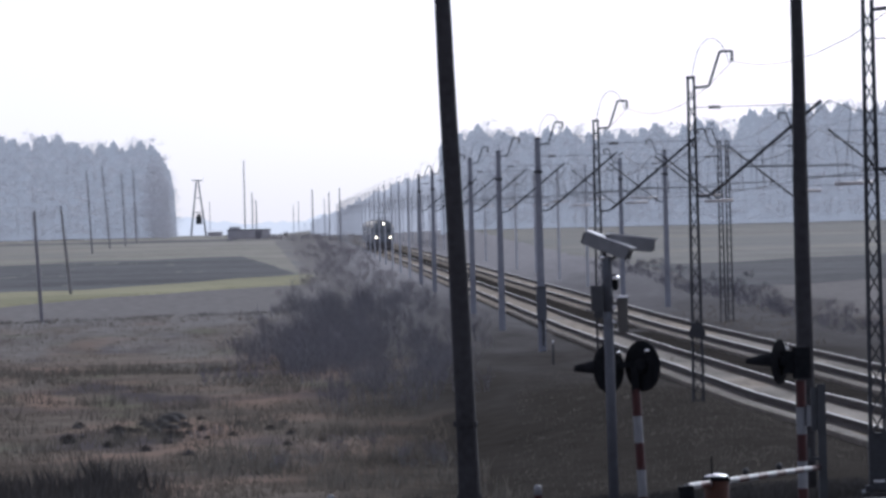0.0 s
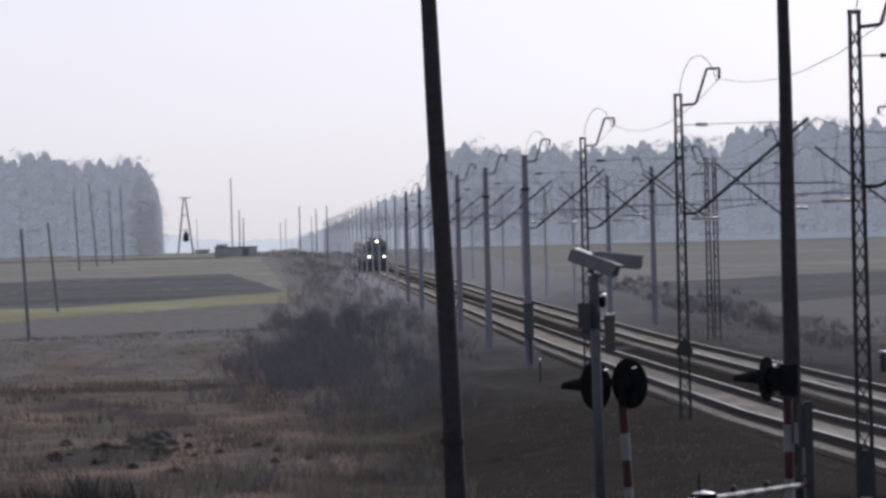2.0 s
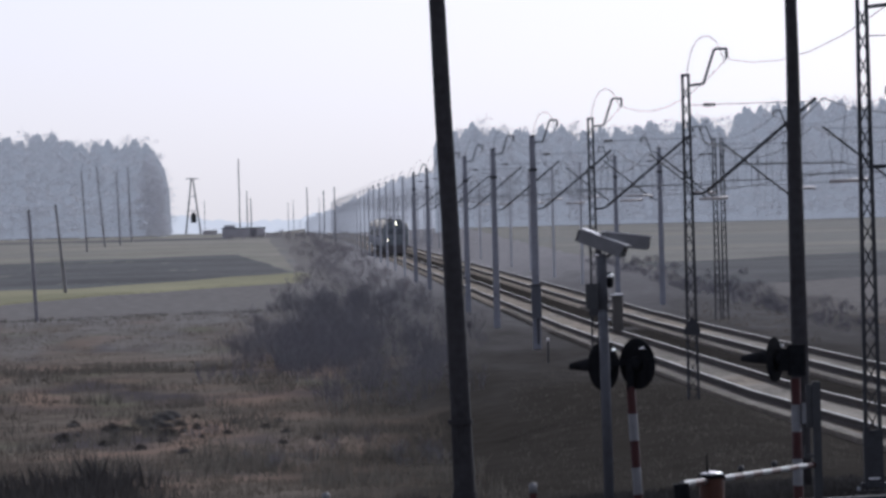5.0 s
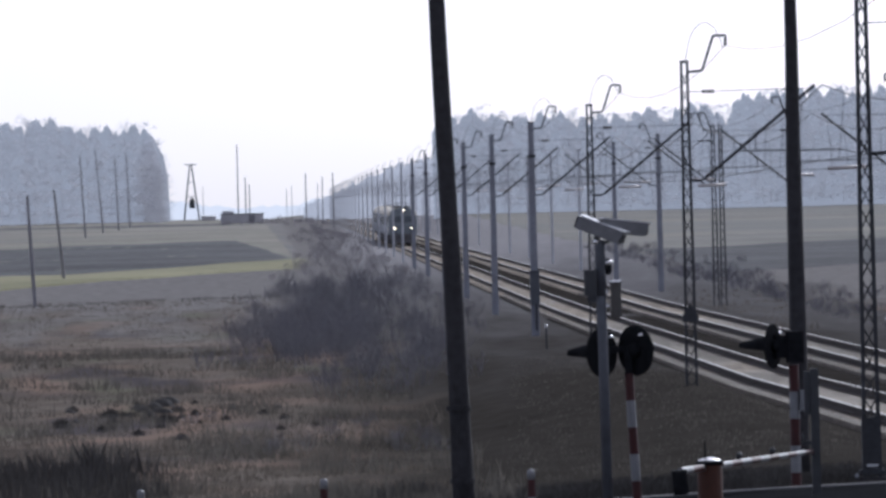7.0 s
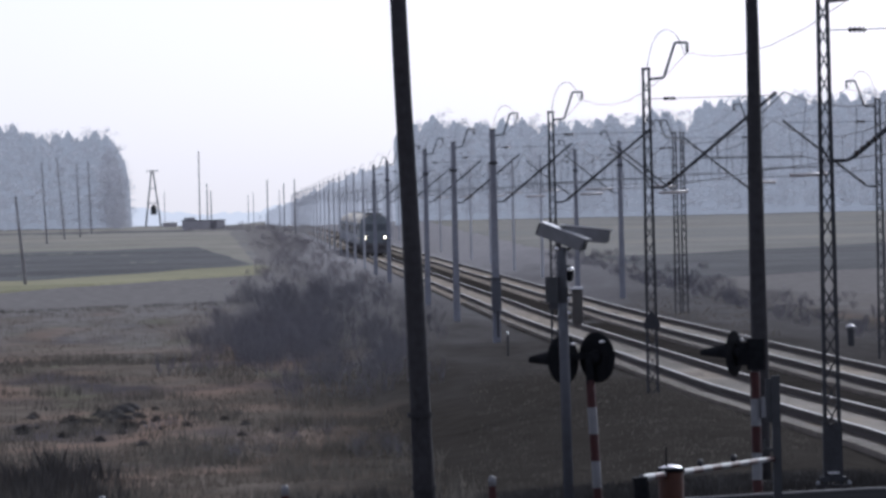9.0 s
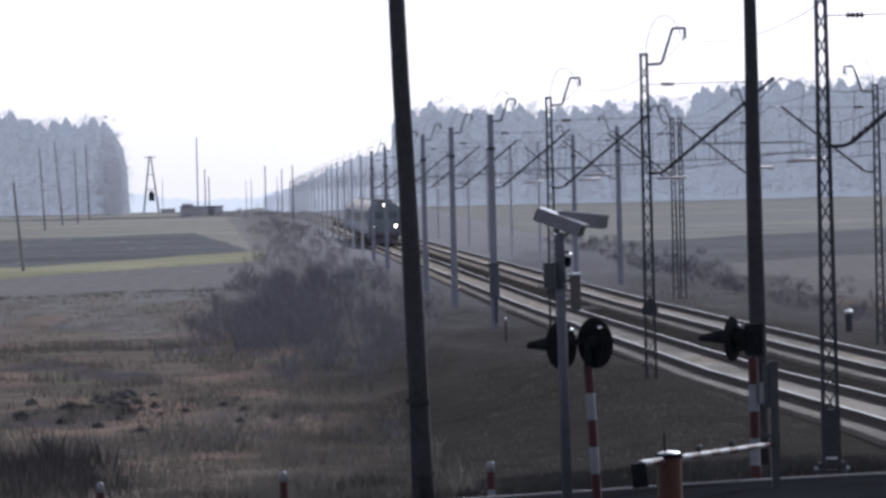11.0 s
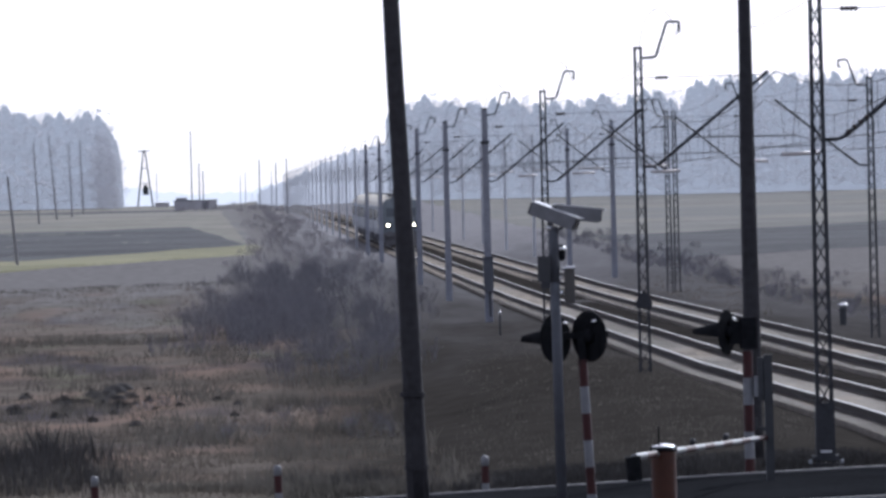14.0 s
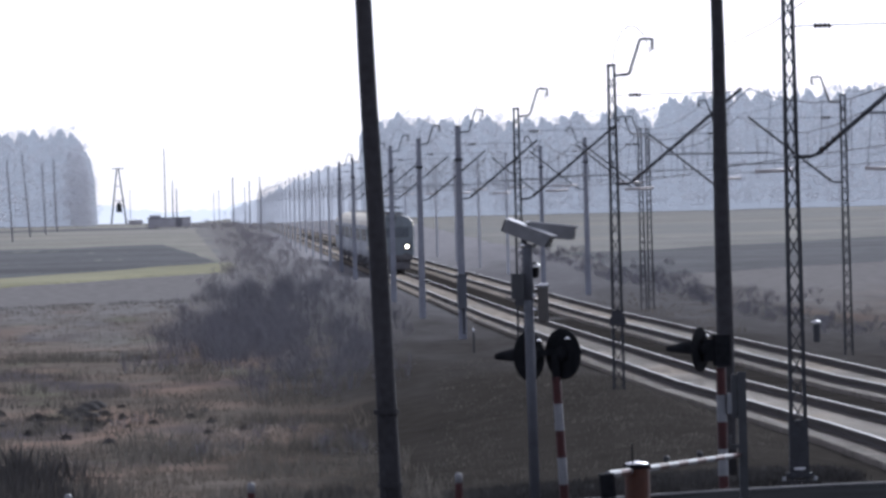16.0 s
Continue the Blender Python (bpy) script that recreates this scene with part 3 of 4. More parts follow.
def guide_post():
    g = thing("guide_post", 0, 0, -50, "short red and white post at the roadside", "guide post", "posts along the road")
    part("shaft", Shape().turned((0, 0, -0.25), [(0, 0.06), (0.42, 0.06)], 12), WHITE, g, "white painted foot")
    part("band", Shape().turned((0, 0, 0.17), [(0, 0.0605), (0.26, 0.0605)], 12), RED, g, "red painted band")
    part("head", Shape().turned((0, 0, 0.43), [(0, 0.06), (0.12, 0.06), (0.15, 0.04), (0.155, 0.01)], 12), WHITE, g, "white rounded top", smooth=True)
    return g


def place_guide_posts():
    g = guide_post()
    for x, z in ((-7.6, -0.36), (-5.0, -0.29), (-2.31, -0.21), (0.40, -0.115), (3.46, -0.05)):
        copy_thing(g, pose(x, 120.9, z, 0, random.uniform(-2, 2), 0))
    for o in (*g.children_recursive, g):
        bpy.data.objects.remove(o)


place_guide_posts()


def lamp_head(parent, x, z, way, r, r_up=None, hood=0.42):
    """A round backing board with a lamp and a long hood; way: turn of its face from +x."""
    r_up = r_up or r
    face = Matrix.Rotation(radians(way), 3, "Z")
    ax = face @ Vector((1, 0, 0))
    c = Vector((x, 0, z))
    side = face @ Vector((0, 1, 0))
    bd = Shape()
    ring = []
    n = 28
    for off, k in ((-0.012, 0.97), (-0.008, 1.0), (0.012, 1.0), (0.016, 0.97)):
        ring.append([c + ax * off + k * (r * math.cos(2 * math.pi * i / n) * side + Vector((0, 0, r_up * math.sin(2 * math.pi * i / n)))) for i in range(n)])
    bd.sweep(ring)
    board = part("backing_board", bd, BLACK, parent, "round black backing board", smooth=False)
    part("lamp_housing", Shape().turned(c - ax * 0.20, [(0.10, 0.05), (0.12, 0.09), (0.19, 0.10)], 16, ax), BLACK, board, smooth=True)
    hd = Shape()
    rings = []
    for h in (0.0, hood * 0.5, hood):
        k = 1 - 0.66 * h / hood
        arc = []
        for i in range(13):
            a = radians(-25 + 230 * i / 12)
            arc.append(c + ax * (0.02 + h) + 0.165 * k * (math.cos(a) * side) + Vector((0, 0, 0.165 * k * math.sin(a) + 0.02 * h)))
        rings.append(arc)
    hd.sweep(rings, close=False)
    back = [[p + Vector((0, 0, -0.004)) for p in ring] for ring in rings]
    hd.sweep(back, close=False)
    part("hood", hd, BLACK, board, "long black lamp hood", smooth=True)
    part("lens", Shape().turned(c + ax * 0.017, [(0, 0.10), (0.02, 0.085), (0.03, 0.04)], 16, ax), GLASS, board, "unlit dark red lens", smooth=True)
    part("bright_clip", Shape().turned(c - ax * 0.05 - side * 0.15 + Vector((0, 0, r_up * 0.56)), [(0, 0.046), (0.016, 0.042), (0.03, 0.028), (0.034, 0.01)], 14), CHROME, board, "shiny metal cap", True)


def crossing_signal(x, y, z):
    s = thing("crossing_signal", x, y, z, "level crossing light signal on a red and white post", "crossing signal", "signals of the level crossing")
    return s


def signal_one():
    s = crossing_signal(4.55, 109.0, 0.0)
    s.matrix_basis = pose(4.55, 109.0, 0.0, 0, -2.5, 0)
    for i, b in enumerate(range(6)):
        z1 = 2.17 - 0.36 * i
        z0 = max(-0.1, z1 - 0.36)
        part("post_band", Shape().turned((0, 0, z0), [(0, 0.062), (z1 - z0, 0.062)], 14), RED if i % 2 == 0 else WHITE, s, "red painted band" if i % 2 == 0 else "white painted band")
    part("cross_bar", Shape().box((-0.17, 0.02, 2.50), (0.62, 0.06, 0.09)).box((0, 0, 2.32), (0.10, 0.10, 0.40)), BLACK, s)
    lamp_head(s, -0.34, 2.47, 141, 0.335, 0.33, 0.52)
    lamp_head(s, 0.112, 2.47, 46, 0.31, 0.34, 0.30)
    return s


signal_one()


def signal_two():
    s = crossing_signal(7.39, 121.0, 0.12)
    for i in range(5):
        z1 = 1.86 - 0.40 * i
        z0 = max(-0.3, z1 - 0.40)
        part("post_band", Shape().turned((0, 0, z0), [(0, 0.076), (z1 - z0, 0.076)], 14), RED if i % 2 == 0 else WHITE, s, "red painted band" if i % 2 == 0 else "white painted band")
    part("head_box", Shape().box((0.02, 0, 2.12), (0.26, 0.22, 0.46), chamfer=0.03).box((-0.16, 0, 2.13), (0.22, 0.12, 0.34), chamfer=0.02), BLACK, s, "black signal head")
    lamp_head(s, -0.30, 2.14, 155, 0.33, 0.335, 0.50)
    part("relay_box", Shape().box((0.155, -0.06, 1.33), (0.16, 0.14, 0.30), chamfer=0.02), WHITE, s, "pale metal relay box")
    return s


signal_two()


def camera_pole():
    p = thing("camera_pole", 4.10, 108.0, 0.0, "grey steel pole with two surveillance camera housings", "camera pole")
    p.matrix_basis = pose(4.10, 108.0, 0.0, 0, -0.4, 0)
    part("pole", Shape().turned((0, 0, -0.2), [(0, 0.068), (2.6, 0.066), (4.08, 0.062), (4.1, 0.03)], 14), POLESTEEL, p, "grey painted steel tube", smooth=True)

    part("sleeve", Shape().turned((0, 0, 3.22), [(0, 0.072), (0.72, 0.070), (0.74, 0.06)], 14), POLESTEEL, p, "painted mounting sleeve", smooth=True)

    def housing(c, turn, tilt, ln):
        m = (Matrix.Rotation(radians(turn), 3, "Z") @ Matrix.Rotation(radians(tilt), 3, "Y"))
        c = Vector(c)
        # the casing is cut back below its front edge
        rings = []
        for x, low in ((-ln / 2, -0.085), (ln / 2 - 0.05, -0.085)):
            over = 0.035 if x > 0 else 0.0
            rings.append([c + m @ Vector(q) for q in ((x, -0.085, low), (x, 0.085, low), (x + over, 0.085, 0.085), (x + over, -0.085, 0.085))])
        h = part("camera_housing", Shape().sweep(rings), GREYPAINT, p, "long grey camera housing")
        # white enamel here stands in for the sunlit edge of the housing top
        part("sun_shield", Shape().box(c + m @ Vector((0.01, 0, 0.098)), (ln + 0.01, 0.20, 0.014), m), GLOSSWHITE, h, "pale sun shield")
        part("front_glass", Shape().box(c + m @ Vector((ln / 2 - 0.02, 0, -0.01)), (0.012, 0.12, 0.11), m), GLASS, h)
        part("rear_cap", Shape().box(c + m @ Vector((-ln / 2 - 0.012, 0, 0)), (0.022, 0.155, 0.155), m), DARKBOX, h)

    housing((0.03, -0.05, 4.085), -22, 21, 0.68)
    housing((0.33, 0.07, 4.11), 14, 7.5, 0.66)
    arm = Shape().tube((0, 0, 3.86), (-0.03, -0.03, 4.02), 0.025).tube((0, 0, 3.88), (0.26, 0.05, 4.02), 0.02)
    part("bracket", arm, DARKBOX, p, "dark mounting bracket")
    part("clamp", Shape().turned((-0.055, -0.06, 3.90), [(0, 0.02), (0.02, 0.04), (0.05, 0.04), (0.07, 0.02)], 10), CHROME, p, "shiny metal knob", smooth=True)
    part("dome_bracket", Shape().tube((0, 0, 3.70), (0.10, 0, 3.70), 0.018), DARKBOX, p)
    dm = part("dome_camera", Shape().turned((0.10, 0, 3.50), [(0, 0.02), (0.03, 0.045), (0.10, 0.05), (0.13, 0.05), (0.18, 0.045), (0.21, 0.02)], 16), BLACK, p, "small black dome camera", smooth=True)
    part("dome_ring", Shape().turned((0.10, 0, 3.63), [(0, 0.045), (0.012, 0.062), (0.03, 0.067), (0.048, 0.060), (0.062, 0.03)], 16), CHROME, dm, "bright ring", smooth=True)
    part("junction_box", Shape().box((-0.14, -0.02, 3.40), (0.17, 0.16, 0.34), None, 0.02), DARKBOX, p, "dark junction box")
    cab = part("equipment_box", Shape().box((0.19, 0, 3.16), (0.14, 0.14, 0.46), None, 0.012), BROWNBOX, p, "brown-grey equipment box")
    part("box_lid", Shape().tube((0.10, -0.07, 3.405), (0.27, -0.07, 3.405), 0.026, n=12).box((0.185, 0.01, 3.40), (0.17, 0.15, 0.03)), CHROME, cab, "bright metal lid")
    for h in (3.24, 3.05):
        part("clamp", Shape().turned((0.075, -0.05, h), [(0, 0.015), (0.015, 0.03), (0.045, 0.03), (0.06, 0.015)], 10), CHROME, p, smooth=True)


camera_pole()


def barrier():
    b = thing("barrier", 5.52, 109.3, 0.0, "lowered red and white level crossing barrier with orange drive", "barrier")
    dr = part("drive_housing", Shape().turned((0, 0, -0.1), [(0, 0.17), (1.0, 0.17), (1.01, 0.185)], 20), ORANGE, b, "orange drive housing", smooth=False)
    part("housing_lid", Shape().turned((0, 0, 0.91), [(0, 0.19), (0.05, 0.18), (0.08, 0.10)], 20), BLACK, dr, "glossy black lid", smooth=True)
    part("lid_plate", Shape().turned((0, 0, 0.965), [(0, 0.165), (0.012, 0.15), (0.03, 0.09), (0.045, 0.03)], 20), CHROME, dr, "shiny metal lid plate", smooth=True)
    part("aerial", Shape().tube((-0.06, 0, 0.95), (-0.06, 0, 1.24), 0.012), BLACK, dr)
    a, e = Vector((-0.46, -1.5, 0.885)), Vector((1.84, 7.3, 0.825))
    d = (e - a).normalized()
    n = 14
    for i in range(n):
        p, q = a.lerp(e, i / n), a.lerp(e, (i + 1) / n)
        part("arm_band", Shape().tube(p, q, 0.050 - 0.001 * i, n=10), RED if i % 2 else WHITE, b, "red painted band" if i % 2 else "white painted band")
    part("counterweight", Shape().box(a + Vector((-0.02, -0.1, -0.14)), (0.19, 0.5, 0.32), Matrix.Rotation(radians(-4), 3, "Y"), 0.03), BLACK, b, "black counterweight")
    for u in (0.425, 0.68):
        c = a.lerp(e, u)
        part("warning_lamp", Shape().turned(c + Vector((0, 0, 0.05)), [(0, 0.035), (0.05, 0.045), (0.09, 0.03)], 10), DARKBOX, b, "small dark warning lamp", smooth=True)
    rest = thing("arm_rest", 7.41, 116.6, 0.0, "dark steel rest post for the barrier arm", "barrier rest")
    part("post", Shape().box((0, 0, 0.98), (0.12, 0.11, 2.06)), DARKBOX, rest)
    part("panel", Shape().box((-0.105, -0.01, 1.66), (0.09, 0.06, 0.62), None, 0.01), DARKBOX, rest, "dark panel")
    part("fork", Shape().box((-0.08, 0, 0.95), (0.22, 0.08, 0.05)).box((-0.17, 0, 1.02), (0.03, 0.08, 0.16)), DARKBOX, rest)


barrier()

# ---- tall poles ----


def timber_pole(x, y, z, height, r_base, r_top, lean, label, stub=True):
    p = thing("timber_pole", x, y, z, label, "pole", "timber poles at the crossing")
    rings, n = [], 14
    for i in range(17):
        u = i / 16
        r = r_base + (r_top - r_base) * u
        cx = lean * u * height + 0.02 * noise.noise((u * 4, x, 0))
        cy = 0.02 * noise.noise((u * 4, x, 7))
        rings.append([(cx + r * (1 + 0.05 * noise.noise((j, u * 5, x))) * math.cos(2 * math.pi * j / n), cy + r * math.sin(2 * math.pi * j / n), 0.35 + u * (height - 0.35)) for j in range(n)])
    part("trunk", Shape().sweep(rings), POLEWOOD, p, "dark tarred timber", smooth=True)
    if stub:
        s = Shape()
        s.sweep([[(cx + a, b, h) for a, b in ((-w, -w), (w, -w), (w, w), (-w, w))] for h, w, cx in ((-0.4, 0.13, -0.03), (2.0, 0.115, lean * 1.6 - 0.02), (2.15, 0.09, lean * 1.6 - 0.02))])
        part("stub", s, OLDCONCRETE, p, "concrete pole stub")
        for h in (0.75, 1.75):
            part("wire_lashing", Shape().turned((lean * h, 0, h), [(0, r_base + 0.025), (0.07, r_base + 0.025)], 14), POLEWOOD, p)
    return p


timber_pole(2.29, 112.0, -0.1, 9.6, 0.148, 0.098, -0.031, "tall leaning dark timber pole by the crossing")
timber_pole(7.53, 122.2, 0.0, 9.4, 0.142, 0.078, 0.001, "tall dark timber pole beside the crossing signal", False)


def line_pole(x, y, height, r=0.11, lean=0.0, label="thin timber power line pole in the fields"):
    p = thing("line_pole", x, y, land_z(x, y), label, "power pole", "poles in the fields")
    part("trunk", Shape().tube((0, 0, -0.4), (lean * height, 0, height), r, r * 0.7, 8), HAZEWOOD, p)
    part("insulator", Shape().turned((lean * height, 0, height), [(0, 0.03), (0.05, 0.05), (0.12, 0.05), (0.16, 0.02)], 8), INSUL, p)


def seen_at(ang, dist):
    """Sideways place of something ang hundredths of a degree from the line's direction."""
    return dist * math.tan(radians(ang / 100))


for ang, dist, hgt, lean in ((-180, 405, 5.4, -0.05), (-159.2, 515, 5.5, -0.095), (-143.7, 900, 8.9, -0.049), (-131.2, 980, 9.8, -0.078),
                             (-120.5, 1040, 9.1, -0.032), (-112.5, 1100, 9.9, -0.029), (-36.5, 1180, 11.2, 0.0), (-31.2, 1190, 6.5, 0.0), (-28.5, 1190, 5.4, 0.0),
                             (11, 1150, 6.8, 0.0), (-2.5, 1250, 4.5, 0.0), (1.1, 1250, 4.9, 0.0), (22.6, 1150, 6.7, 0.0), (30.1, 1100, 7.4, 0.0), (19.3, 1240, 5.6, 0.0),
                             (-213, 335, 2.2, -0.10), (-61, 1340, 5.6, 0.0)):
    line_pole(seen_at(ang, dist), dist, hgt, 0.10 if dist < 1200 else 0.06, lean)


def transformer_tower():
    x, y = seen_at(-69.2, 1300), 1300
    z = land_z(x, y)
    t = thing("transformer_tower", x, y, z, "splayed two-legged transformer pole in the fields", "transformer pole")
    for s in (-1, 1):
        part("leg", Shape().tube((s * 1.25, 0, -0.3), (s * 0.12, 0, 9.1), 0.15, 0.11, 8), HAZEWOOD, t)
    part("brace", Shape().tube((-0.75, 0, 3.9), (0.75, 0, 3.9), 0.07), HAZEWOOD, t)
    part("brace", Shape().tube((-0.45, 0, 6.2), (0.45, 0, 6.2), 0.06), HAZEWOOD, t)
    part("crossarm", Shape().box((0, 0, 9.0), (1.9, 0.14, 0.14)), HAZEWOOD, t)
    part("transformer", Shape().box((0.1, -0.3, 2.7), (0.9, 0.7, 1.3), None, 0.08).box((0.1, -0.3, 3.5), (0.5, 0.4, 0.3)), DARKBOX, t, "dark transformer tank")


transformer_tower()


def shed():
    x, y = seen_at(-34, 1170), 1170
    z = land_z(x, y)
    s = thing("shed", x, y, z, "low flat-roofed shed in the haze beyond the fields", "shed")
    part("wall", Shape().box((0, 0, 0.6), (6.1, 4.0, 1.5)), WHITEWASH, s, "pale grey wall")
    part("roof", Shape().box((0, 0, 1.36), (6.3, 4.3, 0.12)), GREYPAINT, s)
    part("door", Shape().box((1.4, -2.02, 0.6), (0.9, 0.06, 1.2)), HAZEWOOD, s, "grey plank door")
    part("annexe", Shape().box((-2.0, 0.2, 1.55), (1.6, 2.0, 0.5), None, 0.06), WHITEWASH, s, "low roof lantern")


shed()


# added hut that stands in for a bright spot of unknown origin
def hut():
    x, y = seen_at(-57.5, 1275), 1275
    h = thing("hut", x, y, land_z(x, y), "small white-roofed hut added for a bright spot beside the transformer pole", "hut")
    part("wall", Shape().box((0, 0, 0.3), (2.2, 1.8, 0.8)), WHITEWASH, h, "pale grey wall")
    part("roof", Shape().sweep([[(-1.25, -1.0, 0.66), (-1.25, 1.0, 0.86), (-1.25, 1.0, 0.92), (-1.25, -1.0, 0.72)], [(1.25, -1.0, 0.66), (1.25, 1.0, 0.86), (1.25, 1.0, 0.92), (1.25, -1.0, 0.72)]]), GLOSSWHITE, h, "bright sheet roof")


hut()

def marker_post(x, y, top, r, label):
    height = top - 0.08 - land_z(x, y)
    p = thing("marker_post", x, y, land_z(x, y), label, "marker post", "markers beside the line")
    part("shaft", Shape().box((0, 0, height / 2 - 0.2), (2 * r, 2 * r, height + 0.3), None, r * 0.3), DARKBOX, p, "dark weathered shaft")
    part("head", Shape().turned((0, 0, height - 0.04), [(0, 0.5 * r), (0.03, 1.3 * r), (0.07, 1.5 * r), (0.10, 1.2 * r), (0.125, 0.4 * r)], 12), CHROME, p, "shiny metal head", smooth=True)


marker_post(8.34, 270.0, 0.39, 0.03, "small white-topped marker post on the bank")
marker_post(19.98, 274.0, 0.30, 0.11, "squat white-topped concrete marker beside the track")


def switch_cabinet():
    y = FIRST_A + 3 * SPAN - 0.26
    c = thing("switch_cabinet", ROW_A, y, 0.66, "dark metal switch cabinet on a catenary mast", "switch cabinet")
    part("casing", Shape().box((0, 0, 0.64), (0.36, 0.26, 1.2), None, 0.03), POLESTEEL, c)
    part("roof", Shape().box((0, 0, 1.26), (0.42, 0.32, 0.05), None, 0.02), STEEL, c)
    part("door", Shape().box((0, -0.135, 0.66), (0.29, 0.02, 1.05)), POLESTEEL, c)
    part("conduit", Shape().tube((0.05, 0.05, -0.9), (0.05, 0.05, 0.06), 0.04), STEEL, c)


switch_cabinet()

# ---- train ----


def hull(ring, stations):
    """Skins a body: stations of (y, width factor, height factor, lift)."""
    s = Shape()
    s.sweep([[(x * w, y, lift + (z - 1.1) * h + 1.1) for x, z in ring] for y, w, h, lift in stations])
    return s


def wheelset(parent, y, r=0.5):
    w = Shape()
    for s in (-0.75, 0.75):
        w.turned((s - 0.065, y, r), [(0, r * 0.9), (0.02, r), (0.11, r), (0.13, r * 0.9)], 18, (1, 0, 0))
    w.tube((-0.7, y, r), (0.7, y, r), 0.08)
    return part("wheelset", w, UNDER, parent, "dark steel wheelset")


def bogie(parent, y, base=1.4, r=0.5):
    f = Shape()
    for s in (-1.0, 1.0):
        f.box((s, y, 0.55), (0.14, base * 2 + 1.1, 0.26), None, 0.03)
        for k in (-1, 1):
            f.box((s * 1.06, y + k * base, 0.5), (0.18, 0.36, 0.36), None, 0.04)
    f.box((0, y, 0.6), (1.9, 0.5, 0.24))
    b = part("bogie", f, UNDER, parent, "dark bogie frame")
    for k in (-1, 1):
        wheelset(b, y + k * base, r)


def locomotive():
    """Front at y = 0, body towards +y, rails at z = 0."""
    t = thing("locomotive", 0, 0, 0, "dark green electric locomotive, paled for haze, with three lit headlamps", "locomotive")
    L = 15.9
    low = [(-1.45, 1.05), (1.45, 1.05), (1.5, 1.25), (1.5, 3.10), (-1.5, 3.10), (-1.5, 1.25)]
    st = [(0.0, 0.93, 1, 0), (0.12, 0.965, 1, 0), (0.5, 1, 1, 0), (L - 0.5, 1, 1, 0), (L - 0.12, 0.965, 1, 0), (L, 0.93, 1, 0)]
    body = part("body", hull(low, st), LOCOHAZE, t, "dark green body sides paled for haze")
    up = [(-1.5, 3.10), (1.5, 3.10), (1.44, 3.42), (1.18, 3.68), (0.7, 3.84), (0, 3.90), (-0.7, 3.84), (-1.18, 3.68), (-1.44, 3.42)]
    s = Shape()
    s.sweep([[(x * w, y + back * (z - 3.1), z) for x, z in up] for y, w, back in ((0.0, 0.93, 0.35), (0.14, 0.97, 0.33), (0.6, 1, 0.2), (L - 0.6, 1, -0.2), (L - 0.14, 0.97, -0.33), (L, 0.93, -0.35))])
    roof = part("roof", s, CREAM, t, "cream painted curved roof")
    for y0, k in ((0.0, 1), (L, -1)):
        cap = Shape().sweep([[(x * 0.925, y0 + k * (d + 0.35 * (z - 3.1)), z) for x, z in up] for d in (-0.02, 0.03)])
        part("cab_brow", cap, LOCOHAZE, body, "dark green front paled for haze above the windscreens")
    for k in range(3):
        part("roof_hatch", Shape().box((0, 3.6 + 3.4 * k, 3.93), (1.7, 2.3, 0.14), None, 0.08), GREYPAINT, roof)
    for y0 in (0.0, L):
        sgn = -1 if y0 == 0 else 1
        for sx in (-0.62, 0.62):
            w = part("windscreen", Shape().box((sx, y0 + sgn * 0.012 - sgn * 0.02, 2.68), (0.98, 0.06, 0.66), None, 0.0), WINDSCREEN, body, "windscreen paled for haze")
            part("wiper", Shape().tube((sx, y0 + sgn * 0.04, 2.40), (sx + 0.2, y0 + sgn * 0.04, 2.78), 0.012, n=4), BLACK, w)
        for sx, zz in ((-0.97, 1.72), (0.97, 1.72)):
            hl = part("headlamp", Shape().turned((sx, y0 + sgn * 0.02, zz), [(0, 0.23), (0.09, 0.23), (0.10, 0.20)], 18, (0, sgn, 0)), DARKBOX, body, "round headlamp rim")
            if y0 == 0:
                part("headlamp_glass", Shape().turned((sx, y0 + sgn * 0.115, zz), [(0, 0.125), (0.03, 0.105)], 18, (0, sgn, 0)), BEAM, hl, "glowing lamp glass")
        tl = part("headlamp", Shape().turned((0, y0 - sgn * 0.28, 3.62), [(0, 0.23), (0.28, 0.23), (0.30, 0.20)], 18, (0, sgn, 0)), DARKBOX, roof, "round roof headlamp rim")
        if y0 == 0:
            part("headlamp_glass", Shape().turned((0, y0 + sgn * 0.022, 3.62), [(0, 0.125), (0.03, 0.105)], 18, (0, sgn, 0)), BEAM, tl, "glowing lamp glass")
        bf = Shape().box((0, y0, 0.98), (2.7, 0.22, 0.34), None, 0.03)
        part("buffer_beam", bf, UNDER, body, "dark buffer beam dulled for haze")
        for sx in (-0.875, 0.875):
            part("buffer", Shape().turned((sx, y0 + sgn * 0.1, 1.05), [(0, 0.11), (0.38, 0.11), (0.40, 0.25), (0.45, 0.25)], 16, (0, sgn, 0)), UNDER, body)
        part("plough", Shape().box((0, y0 + sgn * 0.02, 0.42), (2.3, 0.08, 0.5), None, 0.0), UNDER, body)
        part("coupling", Shape().box((0, y0 + sgn * 0.28, 0.95), (0.12, 0.4, 0.2)), UNDER, body)
    for s in (-1, 1):
        for k in range(5):
            part("side_grille", Shape().box((s * 1.505, 3.4 + 2.3 * k, 2.75), (0.03, 1.5, 0.62)), DARKBOX, body)
        part("cab_window", Shape().box((s * 1.505, 1.25, 2.72), (0.03, 0.8, 0.7)), GLASS, body)
        part("cab_door", Shape().box((s * 1.508, 2.15, 2.05), (0.03, 0.7, 1.9)), LOCOHAZE, body)
